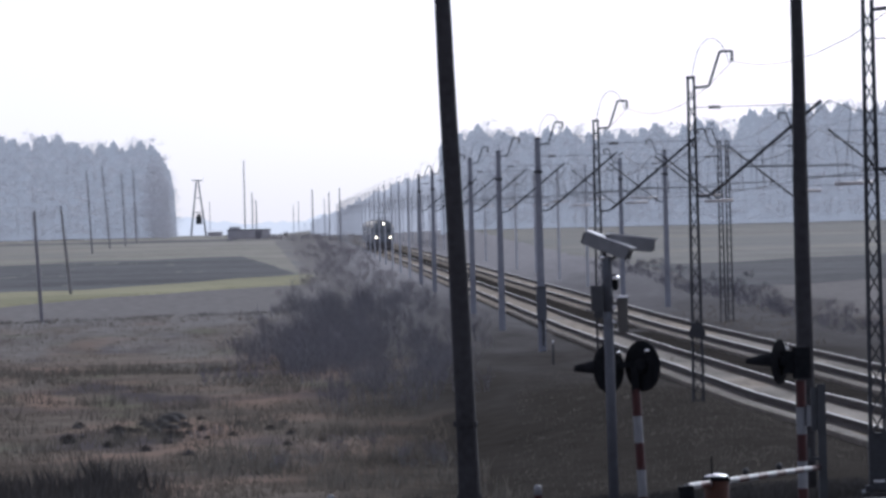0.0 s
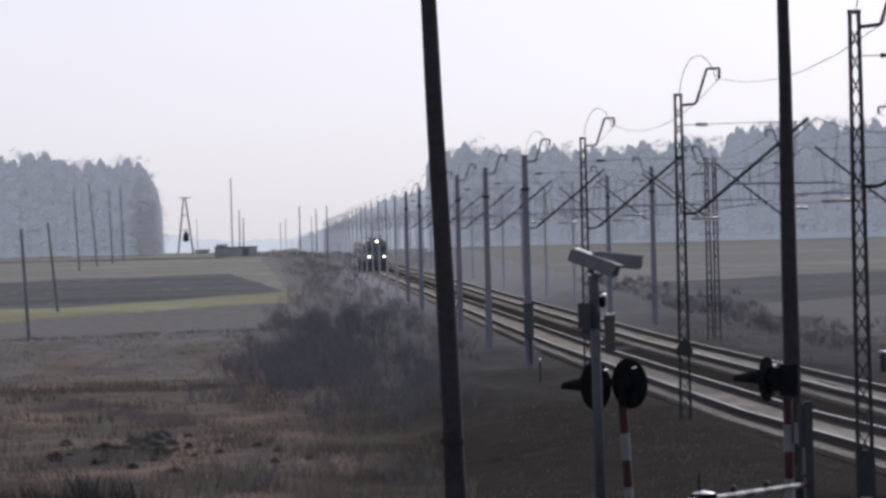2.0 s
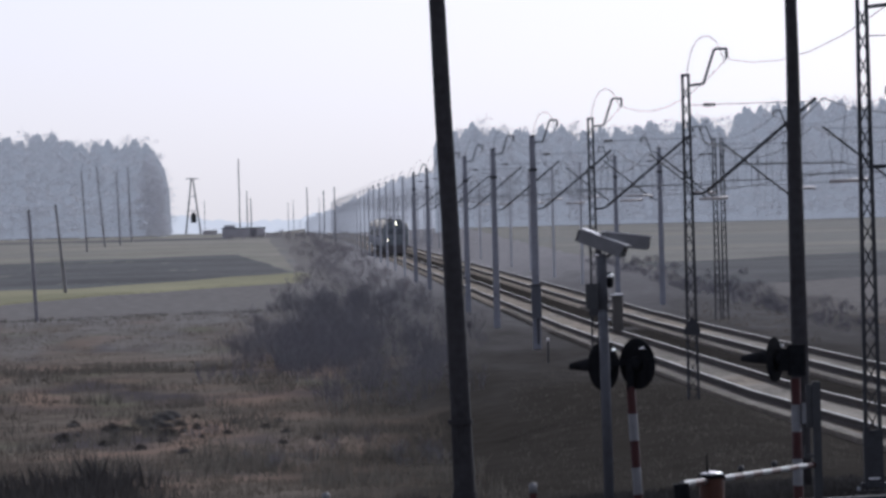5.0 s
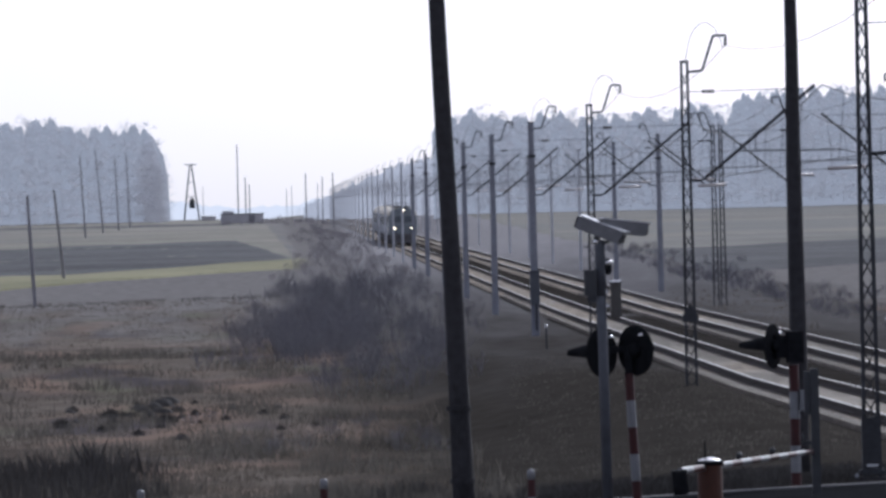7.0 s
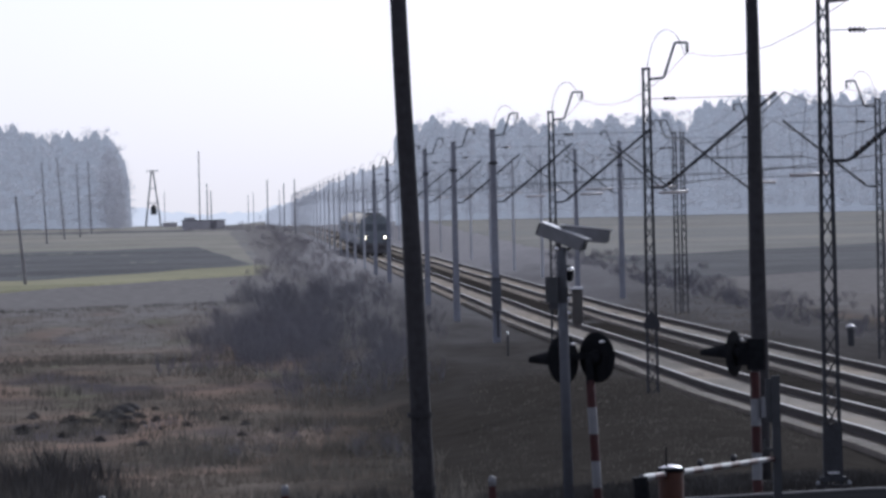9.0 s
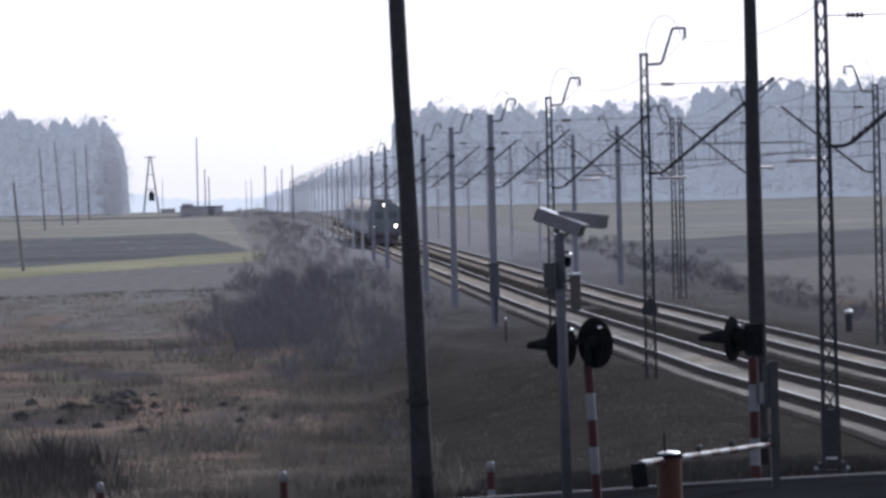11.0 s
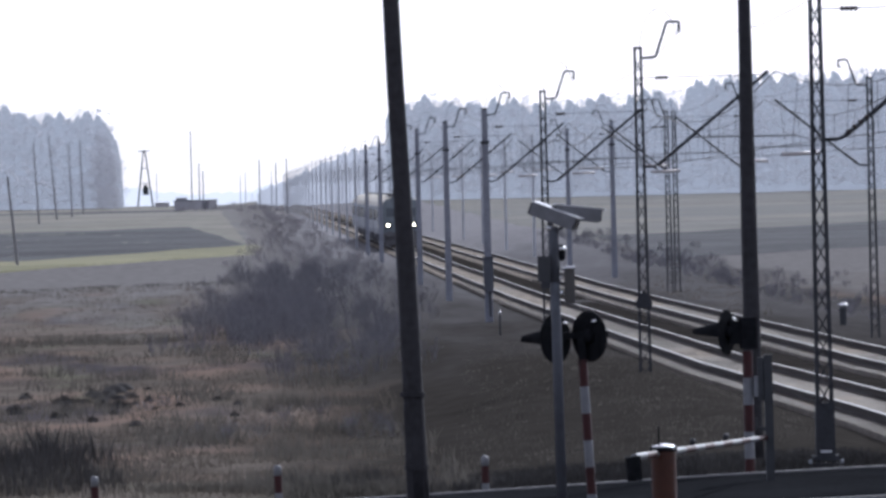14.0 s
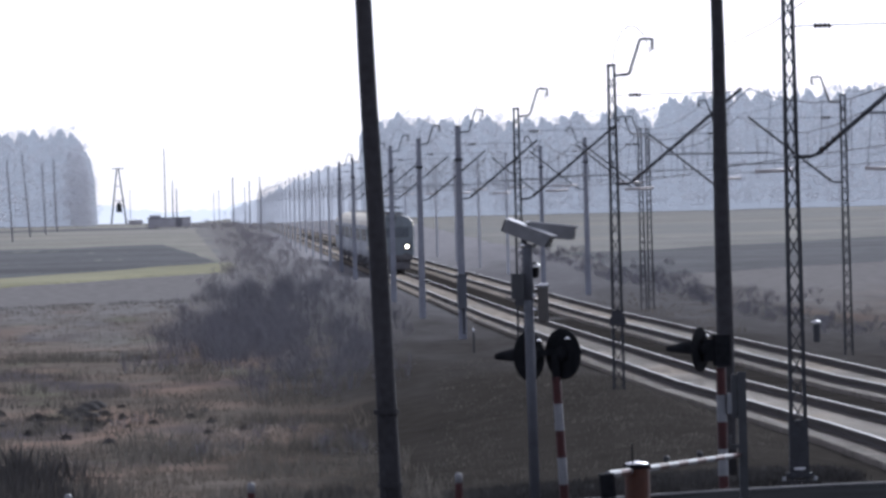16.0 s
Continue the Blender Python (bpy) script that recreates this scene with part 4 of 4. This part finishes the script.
        part("waistband", Shape().box((s * 1.507, L / 2, 1.62), (0.03, L - 1.2, 0.14)), CREAM, body, "cream waist stripe")
    part("underframe", Shape().box((0, L / 2, 0.85), (2.5, L - 1.4, 0.4)), UNDER, t)
    bogie(t, 3.7, 1.5, 0.62)
    bogie(t, L - 3.7, 1.5, 0.62)
    for y, raised in ((3.4, False), (L - 3.4, True)):
        pg = Shape()
        h = 5.22 if raised else 4.42
        for s in (-0.5, 0.5):
            pg.line([(s, y - 0.6, 4.05), (s, y + 0.7, 0.5 * (4.05 + h)), (s, y - 0.1, h - 0.06)], 0.03)
        pg.box((0, y - 0.1, h - 0.02), (1.7, 0.1, 0.05)).box((0, y - 0.15, h + 0.0), (1.1, 0.05, 0.05)).box((0, y - 0.6, 4.02), (1.5, 0.1, 0.1))
        part("pantograph", pg, STEEL, roof, "raised pantograph" if raised else "folded pantograph")
    return t, L


def coach():
    t = thing("passenger_coach", 0, 0, 0, "blue-grey passenger coach with pale roof", "railway coach", "coaches of the train")
    L = 24.5
    low = [(-1.38, 0.95), (1.38, 0.95), (1.45, 1.3), (1.45, 3.15), (-1.45, 3.15), (-1.45, 1.3)]
    body = part("body", hull(low, [(0, 0.96, 1, 0), (0.2, 1, 1, 0), (L - 0.2, 1, 1, 0), (L, 0.96, 1, 0)]), COACHBLUE, t)
    up = [(-1.45, 3.15), (1.45, 3.15), (1.36, 3.5), (1.05, 3.78), (0.6, 3.95), (0, 4.02), (-0.6, 3.95), (-1.05, 3.78), (-1.36, 3.5)]
    s = Shape()
    s.sweep([[(x * w, y, z) for x, z in up] for y, w in ((0, 0.96), (0.2, 1), (L - 0.2, 1), (L, 0.96))])
    roof = part("roof", s, CREAM, t, "pale grey-cream roof")
    for k in range(7):
        part("roof_vent", Shape().turned((0, 2 + 3.4 * k, 3.98), [(0, 0.2), (0.12, 0.2), (0.16, 0.1)], 10), GREYPAINT, roof)
    for s in (-1, 1):
        for k in range(10):
            part("window", Shape().box((s * 1.452, 2.9 + 2.08 * k, 2.45), (0.03, 1.3, 0.9)), GLASS, body)
        for y in (0.8, L - 0.8):
            part("door", Shape().box((s * 1.455, y, 2.05), (0.03, 0.8, 2.0)), COACHBLUE, body)
    part("underframe", Shape().box((0, L / 2, 0.78), (2.2, L - 7, 0.42)), UNDER, t)
    for y in (0, L):
        part("gangway", Shape().box((0, y, 2.05), (1.2, 0.36, 2.1)), UNDER, t, "dark rubber gangway")
    bogie(t, 3.2, 1.25, 0.46)
    bogie(t, L - 3.2, 1.25, 0.46)
    return t, L


TRAIN = []


def make_train():
    loco, ln = locomotive()
    TRAIN.append((loco, 0.0))
    off = ln + 0.9
    c, cl = coach()
    for k in range(6):
        TRAIN.append((c if k == 0 else copy_thing(c, pose(0, 0, 0)), off))
        off += cl + 0.9


make_train()

# ---- woods ----


def pine_shapes(seed, height, bare, spread, full=1.0):
    """A pine: trunk and limbs, and clumps of needle sprays round the limbs."""
    rnd = random.Random(seed)
    trunk, crown = Shape(), Shape()
    pts = [Vector((0.3 * noise.noise((seed, i, 0)) * i / 3, 0.3 * noise.noise((seed, i, 9)) * i / 3, height * i / 8)) for i in range(9)]
    for i in range(8):
        trunk.tube(pts[i] - Vector((0, 0, 0.3 if i == 0 else 0)), pts[i + 1], 0.02 * (1 - i / 8.6), 0.02 * (1 - (i + 1) / 8.6), 6, False)

    def clump(c, size, sprays):
        for _ in range(int(sprays * full)):
            o = Vector((rnd.gauss(0, 1), rnd.gauss(0, 1), rnd.gauss(0, 0.62)))
            p = c + o * size * 0.5
            d1 = (o.normalized() + Vector((rnd.gauss(0, 0.6), rnd.gauss(0, 0.6), rnd.gauss(0.35, 0.5)))).normalized() * rnd.uniform(0.14, 0.34)
            d2 = d1.orthogonal().normalized() * rnd.uniform(0.02, 0.05) * full ** 0.5
            d2.rotate(Matrix.Rotation(rnd.uniform(0, 6.28), 3, d1))
            crown.add([p - d1 * 0.6 - d2, p - d1 * 0.6 + d2, p + d1], [(0, 1, 2)])

    n = 50
    for k in range(n):
        u = bare + (1 - bare) * (k + rnd.random()) / n
        base = pts[0].lerp(pts[8], min(u, 0.99))
        a = rnd.uniform(0, 2 * math.pi)
        v = (u - bare) / (1 - bare)
        reach = spread * (0.28 + 0.86 * math.sin(math.pi * (0.26 + 0.64 * v))) * rnd.uniform(0.45, 1.2)
        tip = base + Vector((math.cos(a) * reach, math.sin(a) * reach, reach * rnd.uniform(-0.1, 0.45)))
        trunk.tube(base, tip, 0.014, 0.006, 3, False)
        clump(tip, rnd.uniform(0.45, 0.8), 12)
        clump(base.lerp(tip, 0.5) + Vector((0, 0, 0.15)), rnd.uniform(0.6, 1.0), 6)
    clump(pts[8] - Vector((0, 0, 0.25)), 0.5, 16)
    return trunk, crown


PINES, STANDING = [], []
PINE_HEIGHTS = (15.5, 17.0, 14.5, 16.2, 15.0, 13.0, 14.0)


def make_pines():
    for k, (h, bare, spread) in enumerate(((15.5, 0.05, 2.0), (17.0, 0.06, 2.1), (14.5, 0.04, 1.9), (16.2, 0.03, 2.2), (15.0, 0.02, 2.2), (13.0, 0.04, 1.9), (14.0, 0.02, 1.7))):
        t = thing("pine_tree", 0, 0, -50, "tall pine at the edge of the woods, paled for haze", "pine tree", "pines of the woods")
        trunk, crown = pine_shapes(k + 3, h, bare, spread, 2.0 if k == 6 else 1.0)
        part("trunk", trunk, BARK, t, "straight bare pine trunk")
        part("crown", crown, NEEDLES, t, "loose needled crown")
        PINES.append(t)


make_pines()


def plant(k, x, y, top):
    """Stands pine k at a place with its top at the given height above sea."""
    z = land_z(x, y) - 0.1
    tall = (top - z) / PINE_HEIGHTS[k]
    wide = 0.55 * tall + 0.45
    t = copy_thing(PINES[k], pose(x, y, z, random.uniform(-1.5, 1.5), random.uniform(-1.5, 1.5), random.uniform(0, 360)))
    t.scale = (wide, wide, tall)
    STANDING.append((x, y, top))


LEFT_TOPS = [(-64, 18.6), (-35, 18.6), (-31, 17.1), (-27, 17.3), (-22.5, 17.4), (-20.8, 15.0), (-19.3, 12.4), (-18.7, 9.0)]
RIGHT_TOPS = [(23, 16.4), (26, 17.3), (28.9, 18.6), (30.5, 17.6), (35, 17.2), (43, 17.9), (47, 16.8), (53, 17.2), (62, 18.6), (72, 20.0), (84, 20.3), (98, 20.7), (112, 21.5)]


def plant_woods():
    rnd = random.Random(11)
    # wood beyond the left fields, thinning out at its edge
    for k in range(16):
        x = -19.0 - 0.2 * k + rnd.gauss(0, 0.1)
        plant(6 if k % 2 else 3, x, 1222 + 2.5 * k, steps(x, LEFT_TOPS) * rnd.uniform(0.75, 1.0))
    for row in range(2):
        x = -20.6 - row * 0.6
        while x > -64:
            plant(rnd.choice((0, 1, 2, 3, 3, 4)), x + rnd.gauss(0, 0.3), 1234 + row * 14 + rnd.uniform(-4, 4), steps(x, LEFT_TOPS) - abs(rnd.gauss(0, 1.1)) + 0.3)
            x -= rnd.uniform(1.5, 2.6)
    # wood beyond the railway
    for row in range(2):
        x = 23.5 + row * 0.8
        while x < 112:
            plant(rnd.choice((0, 1, 1, 2, 3, 5)), x + rnd.gauss(0, 0.3), 1234 + row * 14 + rnd.uniform(-5, 5), steps(x, RIGHT_TOPS) - abs(rnd.gauss(0, 1.5)) + 0.7)
            x += rnd.uniform(1.5, 2.6)
    for x, top in ((25.9, 17.5), (28.9, 19.0), (32.2, 17.7), (42.9, 18.1)):      # crowns that stand out at its end
        plant(1, x, 1230, top)
    # far wood beside the line
    for row in range(2):
        x = 3.0
        while x < 50:
            plant(rnd.choice((0, 2, 3, 4)), x + rnd.gauss(0, 0.5), 2480 + row * 25, 4.2 + 13.0 * min(1, (x - 3) / 34) * rnd.uniform(0.9, 1.1))
            x += rnd.uniform(2.2, 3.4)
    for t in PINES:
        for o in (*t.children_recursive, t):
            bpy.data.objects.remove(o)


plant_woods()


def distance_backdrop():
    s = Shape()
    n = 900
    for i in range(n + 1):
        a = radians(-14 + 28 * i / n)
        top = 7.5 + 7.0 * noise.noise((i * 0.035, 0, 0)) + 3.0 * noise.noise((i * 0.17, 4, 0)) + 1.6 * noise.noise((i * 0.61, 4, 3))
        s.v += [(4700 * math.sin(a), 4700 * math.cos(a), -9), (4700 * math.sin(a), 4700 * math.cos(a), top)]
    s.f = [(2 * i, 2 * i + 2, 2 * i + 3, 2 * i + 1) for i in range(n)]
    # the sheet glows to give the pale haze along the horizon
    tagged(part("backdrop", s, HAZE, label="glowing sheet for the pale hazy distance on the horizon"), category="backdrop", kind="structure")


distance_backdrop()


def wood_backdrop(y, x0, x1, near, mat, limit):
    """The hazy depth of a wood behind its front trees: a plain far sheet that glows in the haze tone, its top a row of
    uneven crowns.
    """
    trees = [q for q in STANDING if near[0] < q[1] < near[1] and x0 - 3 < q[0] < x1 + 3]
    rnd, s, x = random.Random(int(y)), Shape(), x0
    while x < x1:
        top = 0.0
        for q, _, h in trees:
            d = abs(x - q) / (1.5 if y < 2000 else 2.2)
            if d < 2.0:
                top = max(top, h + 0.45 - 2.4 * d ** 1.5 + 0.6 * noise.noise((x * 0.9, q, 6)) + 0.8 * noise.noise((x * 2.3, q, 2)) + 0.5 * noise.noise((x * 5.5, q, 9)))
        top = min(top, steps(x, limit) + 1.0 + 0.9 * noise.noise((x * 4, y, 1))) + rnd.uniform(-0.15, 0.15)
        s.v += [(x, y, land_z(x, y) - 1), (x, y, max(top, 3.0))]
        x += 0.12
    n = len(s.v) // 2
    s.f = [(2 * i, 2 * i + 2, 2 * i + 3, 2 * i + 1) for i in range(n - 1)]
    tagged(part("backdrop", s, mat, label="glowing blue-grey sheet for the hazy depth of the distant woods"), category="backdrop", kind="structure")


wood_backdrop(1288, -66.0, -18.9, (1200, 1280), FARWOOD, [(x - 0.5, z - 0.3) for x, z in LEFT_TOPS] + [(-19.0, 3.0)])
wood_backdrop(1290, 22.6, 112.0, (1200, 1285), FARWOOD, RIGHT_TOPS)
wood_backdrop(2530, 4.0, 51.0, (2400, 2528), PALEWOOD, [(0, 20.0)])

# ---- bushes and weeds ----


def bush_shapes(seed, height, width, stems):
    rnd = random.Random(seed)
    s = Shape()

    def limb(p, d, ln, r, depth):
        q = p + d * ln
        s.tube(p, q, r, r * 0.6, 3, False)
        if depth:
            for _ in range(rnd.choice((3, 4))):
                e = (d + Vector((rnd.gauss(0, 0.45), rnd.gauss(0, 0.45), rnd.gauss(0.15, 0.3)))).normalized()
                limb(p.lerp(q, rnd.uniform(0.4, 1.0)), e, ln * rnd.uniform(0.5, 0.8), r * 0.6, depth - 1)

    for _ in range(stems):
        a = rnd.uniform(0, 2 * math.pi)
        o = Vector((math.cos(a), math.sin(a), 0)) * rnd.uniform(0, width * 0.4)
        d = Vector((o.x * 0.35 + rnd.gauss(0, 0.22), o.y * 0.35 + rnd.gauss(0, 0.22), 1)).normalized()
        limb(o, d, height * rnd.uniform(0.26, 0.46), 0.016, 3)
    return s


BUSHES = []


def plant_bushes():
    rnd = random.Random(5)
    for k, (h, w, n) in enumerate(((2.8, 2.8, 11), (2.2, 2.8, 11), (3.3, 2.4, 10))):
        b = thing("bush", 0, 0, -50, "bare dark leafless bush in the rough grass", "bush", "bushes beside the railway")
        part("crown", bush_shapes(k + 40, h, w, n), TWIGS, b, "tangle of bare twigs")
        BUSHES.append(b)

    def put(x, y, s):
        copy_thing(rnd.choice(BUSHES), pose(x, y, land_z(x, y) - 0.05, 0, 0, rnd.uniform(0, 360))).scale = (s, s, s * rnd.uniform(0.85, 1.1))

    for _ in range(130):      # the thicket beside the line
        y = rnd.uniform(262, 430)
        x = rnd.gauss(0.3, 1.5) + (y - 262) * 0.014
        put(x, y, rnd.uniform(0.32, 0.68))
    for _ in range(26):      # on the slope
        y = rnd.uniform(300, 470)
        put(rnd.uniform(3.5, 7.4), y, rnd.uniform(0.3, 0.6))
    for _ in range(24):
        y = rnd.uniform(215, 300)
        put(rnd.uniform(1.0, 6.0), y, rnd.uniform(0.3, 0.6))
    for x, y in ((2.6, 168), (2.95, 166), (2.2, 166), (-0.5, 163), (0.1, 168), (-1.1, 171), (0.7, 176), (1.5, 182), (2.1, 171), (-2.4, 196), (-2.1, 199)):
        put(x + rnd.gauss(0, 0.1), y, rnd.uniform(0.14, 0.26))      # low shrubs in the meadow
    for _ in range(45):      # the dark core of the thicket
        y = rnd.uniform(262, 330)
        put(rnd.gauss(0.2, 0.9) + (y - 262) * 0.014, y, rnd.uniform(0.4, 0.7))
    for b in BUSHES:
        for o in (*b.children_recursive, b):
            bpy.data.objects.remove(o)


plant_bushes()


def scrub(name, label, mat, seed, kinds, spots, low, high):
    """Many small bushes as one cover of the ground."""
    rnd = random.Random(seed)
    s = Shape()
    for x, y in spots(rnd):
        k, g, a = rnd.choice(kinds), rnd.uniform(low, high), rnd.uniform(0, 6.28)
        c, d, z = g * math.cos(a), g * math.sin(a), land_z(x, y) - 0.05
        s.add([(x + c * p[0] - d * p[1], y + d * p[0] + c * p[1], z + g * p[2]) for p in k.v], k.f)
    tagged(part(name, s, mat, label=label), category="scrub", kind="stuff")


def far_scrub():
    kinds = [bush_shapes(60 + k, 1.3, 1.5, 6) for k in range(4)]

    def between(rnd):
        near = [(rnd.gauss(1.6 + 0.003 * (y - 560), 1.1), y) for y in [rnd.uniform(480, 1180) for _ in range(110)]]
        crest = [(rnd.uniform(-9, 7), rnd.uniform(1050, 1245)) for _ in range(70)]
        return near + crest + [(rnd.uniform(2.6, 7.4), rnd.uniform(430, 1000)) for _ in range(150)]

    def behind(rnd):
        return [(19.6 + abs(rnd.gauss(0, 2.3)) + y * 0.006, y) for y in [rnd.uniform(165, 660) for _ in range(430)]]

    scrub("scrub", "low scrub between the fields and the line, paled for haze", HAZESCRUB, 9, kinds, between, 0.35, 0.85)
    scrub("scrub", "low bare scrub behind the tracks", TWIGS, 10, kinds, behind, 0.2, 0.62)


far_scrub()


def weeds(name, label, count, area, size, mat, seed, lump=0.0, bank=False):
    """Thin upright blades strewn over an area of the ground."""
    rnd = random.Random(seed)
    s = Shape()
    (x0, x1), (y0, y1) = area
    n = 0
    while n < count:
        u = rnd.random()
        y = y0 * (y1 / y0) ** u
        k = y / y1
        x = (x0 + (x1 - x0) * rnd.random()) * k
        if noise.noise((x / 2.5, y / 7, seed)) < lump:
            continue
        n += 1
        if 110.8 < y < 121.6 or (bank is not None and (3.4 < x < 9.9) != bank) or abs(x - 13.9) < 4:
            continue
        z = land_z(x, y)
        for _ in range(3):
            h = size * rnd.uniform(0.4, 1.1)
            a = rnd.uniform(0, 6.28)
            w = 0.012 + 0.02 * h
            bx, by = x + rnd.gauss(0, 0.12), y + rnd.gauss(0, 0.12)
            lean = (rnd.gauss(0, 0.3) * h, rnd.gauss(0, 0.3) * h)
            s.add([(bx - w * math.cos(a), by - w * math.sin(a), z - 0.03), (bx + w * math.cos(a), by + w * math.sin(a), z - 0.03), (bx + lean[0], by + lean[1], z + h)], [(0, 1, 2)])
    return tagged(part(name, s, mat, label=label), category="grass", kind="stuff")


weeds("dry_grass", "withered straw-coloured grass in uneven tufts", 24000, ((-24, 26), (121, 420)), 0.14, STRAW, 21, -0.15)
weeds("tall_weeds", "dark dry weeds standing in clumps", 5000, ((-24, 20), (121, 300)), 0.42, REEDS, 22, 0.18)
weeds("bank_grass", "short dry grass on the railway bank", 3000, ((6.6, 17.5), (123, 250)), 0.07, REEDS, 25, -0.3, True)
weeds("kerb_grass", "dark rank grass along the kerb", 2400, ((-1.5, 2.5), (121.7, 126.5)), 0.20, REEDS, 26, -0.25, None)
weeds("kerb_grass", "dark rank grass between kerb and bank", 5000, ((2.4, 9.9), (121.7, 128.5)), 0.16, SEDGE, 28, -0.35, None)
weeds("verge_grass", "rough grass on the near verge", 2500, ((-5.0, 9), (96, 111)), 0.35, STRAW, 23, -0.1)


def reeds():
    """Tall dead stalks on the near edge of the field, and a lower stand by the kerb."""
    rnd = random.Random(77)
    s = Shape()
    spots = []
    for _ in range(4200):
        y = rnd.uniform(124, 148)
        x = rnd.gauss(-4.1, 1.15) * y / 134
        spots.append((x, y, 0.25 + 0.75 * min(1, max(0.0, (-1.6 - x) / 1.7))))
    for _ in range(900):
        spots.append((rnd.gauss(1.7, 0.5), rnd.uniform(123, 129), 0.45))
    for x, y, grown in spots:
        h = rnd.uniform(0.25, 1.0) * (0.5 + 0.9 * abs(noise.noise((x * 0.8, y * 0.1, 2)))) * grown
        z = land_z(x, y)
        w, a = rnd.uniform(0.003, 0.008), rnd.uniform(0, 6.28)
        bx, by = rnd.gauss(0, 0.13) * h, rnd.gauss(0, 0.13) * h
        s.add([(x - w * math.cos(a), y - w * math.sin(a), z - 0.03), (x + w * math.cos(a), y + w * math.sin(a), z - 0.03),
               (x + bx * 0.4 + w * 0.7, y + by * 0.4, z + h * 0.6), (x + bx, y + by, z + h)], [(0, 1, 2), (0, 2, 3)])
    tagged(part("reeds", s, SEDGE, label="dark dead stalks standing in the wet field edge"), category="reeds", kind="stuff")


def edge_weeds(label, p, q, width, count, size, mat, seed):
    """A broken strip of weeds along the edge of a field, from p to q."""
    rnd = random.Random(seed)
    s = Shape()
    while len(s.v) < count * 3:
        u = rnd.random()
        x = p[0] + (q[0] - p[0]) * u + rnd.gauss(0, 0.1)
        y = p[1] + (q[1] - p[1]) * u + rnd.gauss(0, width)
        lush = noise.noise((x * 0.9, seed, 3)) + 0.35
        if lush < 0:
            continue
        z, h, a = land_z(x, y), size * rnd.uniform(0.4, 1.0) * min(1, 0.4 + lush), rnd.uniform(0, 6.28)
        w = 0.02 + 0.05 * h
        s.add([(x - w * math.cos(a), y - w * math.sin(a), z - 0.03), (x + w * math.cos(a), y + w * math.sin(a), z - 0.03), (x + rnd.gauss(0, 0.25) * h, y, z + h)], [(0, 1, 2)])
    tagged(part("field_edge_weeds", s, mat, label=label), category="weeds", kind="stuff")


edge_weeds("dark weeds along the balk between two fields", (-19, 398), (-0.3, 426), 4.0, 1300, 0.16, SEDGE, 3)
edge_weeds("dark weeds in a furrow of the meadow", (-12, 286), (-2.4, 289), 4.5, 1700, 0.24, REEDS, 5)

reeds()


def tussock_shape(seed):
    rnd = random.Random(seed)
    s = Shape()
    n, rings = 12, []
    for j, (h, r) in enumerate(((-0.1, 0.5), (0.08, 0.46), (0.2, 0.36), (0.29, 0.2), (0.32, 0.05))):
        rings.append([(r * (1 + 0.25 * noise.noise((i * 0.9, j, seed))) * math.cos(6.283 * i / n), r * (1 + 0.25 * noise.noise((i * 0.9, j, seed + 9))) * math.sin(6.283 * i / n), h * (1 + 0.3 * noise.noise((i, j * 2, seed)))) for i in range(n)])
    s.sweep(rings)
    g = Shape()
    for _ in range(320):
        a, r = rnd.uniform(0, 6.28), rnd.uniform(0.05, 0.52)
        x, y, h = r * math.cos(a), r * math.sin(a), rnd.uniform(0.12, 0.42)
        z = 0.3 * (1 - (r / 0.5) ** 2)
        g.add([(x - 0.012, y, z), (x + 0.012, y, z), (x * 1.25, y * 1.25, z + h)], [(0, 1, 2)])
    return s, g


def place_tussocks():
    rnd = random.Random(31)
    kinds = []
    for k in range(3):
        t = thing("tussock", 0, 0, -50, "dark earthy grass tussock in the wet meadow", "tussock", "tussocks in the meadow")
        lump, blades = tussock_shape(k + 1)
        part("mound", lump, PEAT, t, "dark peaty mound", smooth=True)
        part("grass", blades, SEDGE, t, "withered blades", kind="stuff")
        kinds.append(t)
    for row in range(5):
        for i in range(26):
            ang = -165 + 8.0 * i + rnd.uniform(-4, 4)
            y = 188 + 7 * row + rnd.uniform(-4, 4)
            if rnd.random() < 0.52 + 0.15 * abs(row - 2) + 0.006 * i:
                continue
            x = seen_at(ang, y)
            sz = rnd.uniform(0.2, 0.46) * (1.0 if i < 10 else 0.6)
            copy_thing(kinds[rnd.randrange(3)], pose(x, y, land_z(x, y), 0, 0, rnd.uniform(0, 360))).scale = (sz * rnd.uniform(0.9, 1.5), sz, sz * rnd.uniform(0.7, 1.2))
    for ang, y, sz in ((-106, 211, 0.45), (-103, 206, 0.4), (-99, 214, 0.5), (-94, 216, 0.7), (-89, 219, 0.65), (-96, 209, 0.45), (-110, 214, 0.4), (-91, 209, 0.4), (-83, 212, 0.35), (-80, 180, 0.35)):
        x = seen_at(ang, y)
        copy_thing(kinds[0], pose(x, y, land_z(x, y), 0, 0, ang)).scale = (sz, sz, sz)
    for t in kinds:
        for o in (*t.children_recursive, t):
            bpy.data.objects.remove(o)


place_tussocks()


def motions():
    """The train runs towards the camera, slowing from about 143 to 116 km/h."""
    for ob, off in TRAIN:
        rows = []
        for k in range(0, 17, 2):
            y = 1135.0 - 39.86 * k + 0.2388 * k * k + off
            rows.append((k, pose(NEAR_TRACK, y, rail_z(y + 8) + 0.004)))
        walk(ob, rows)


motions()
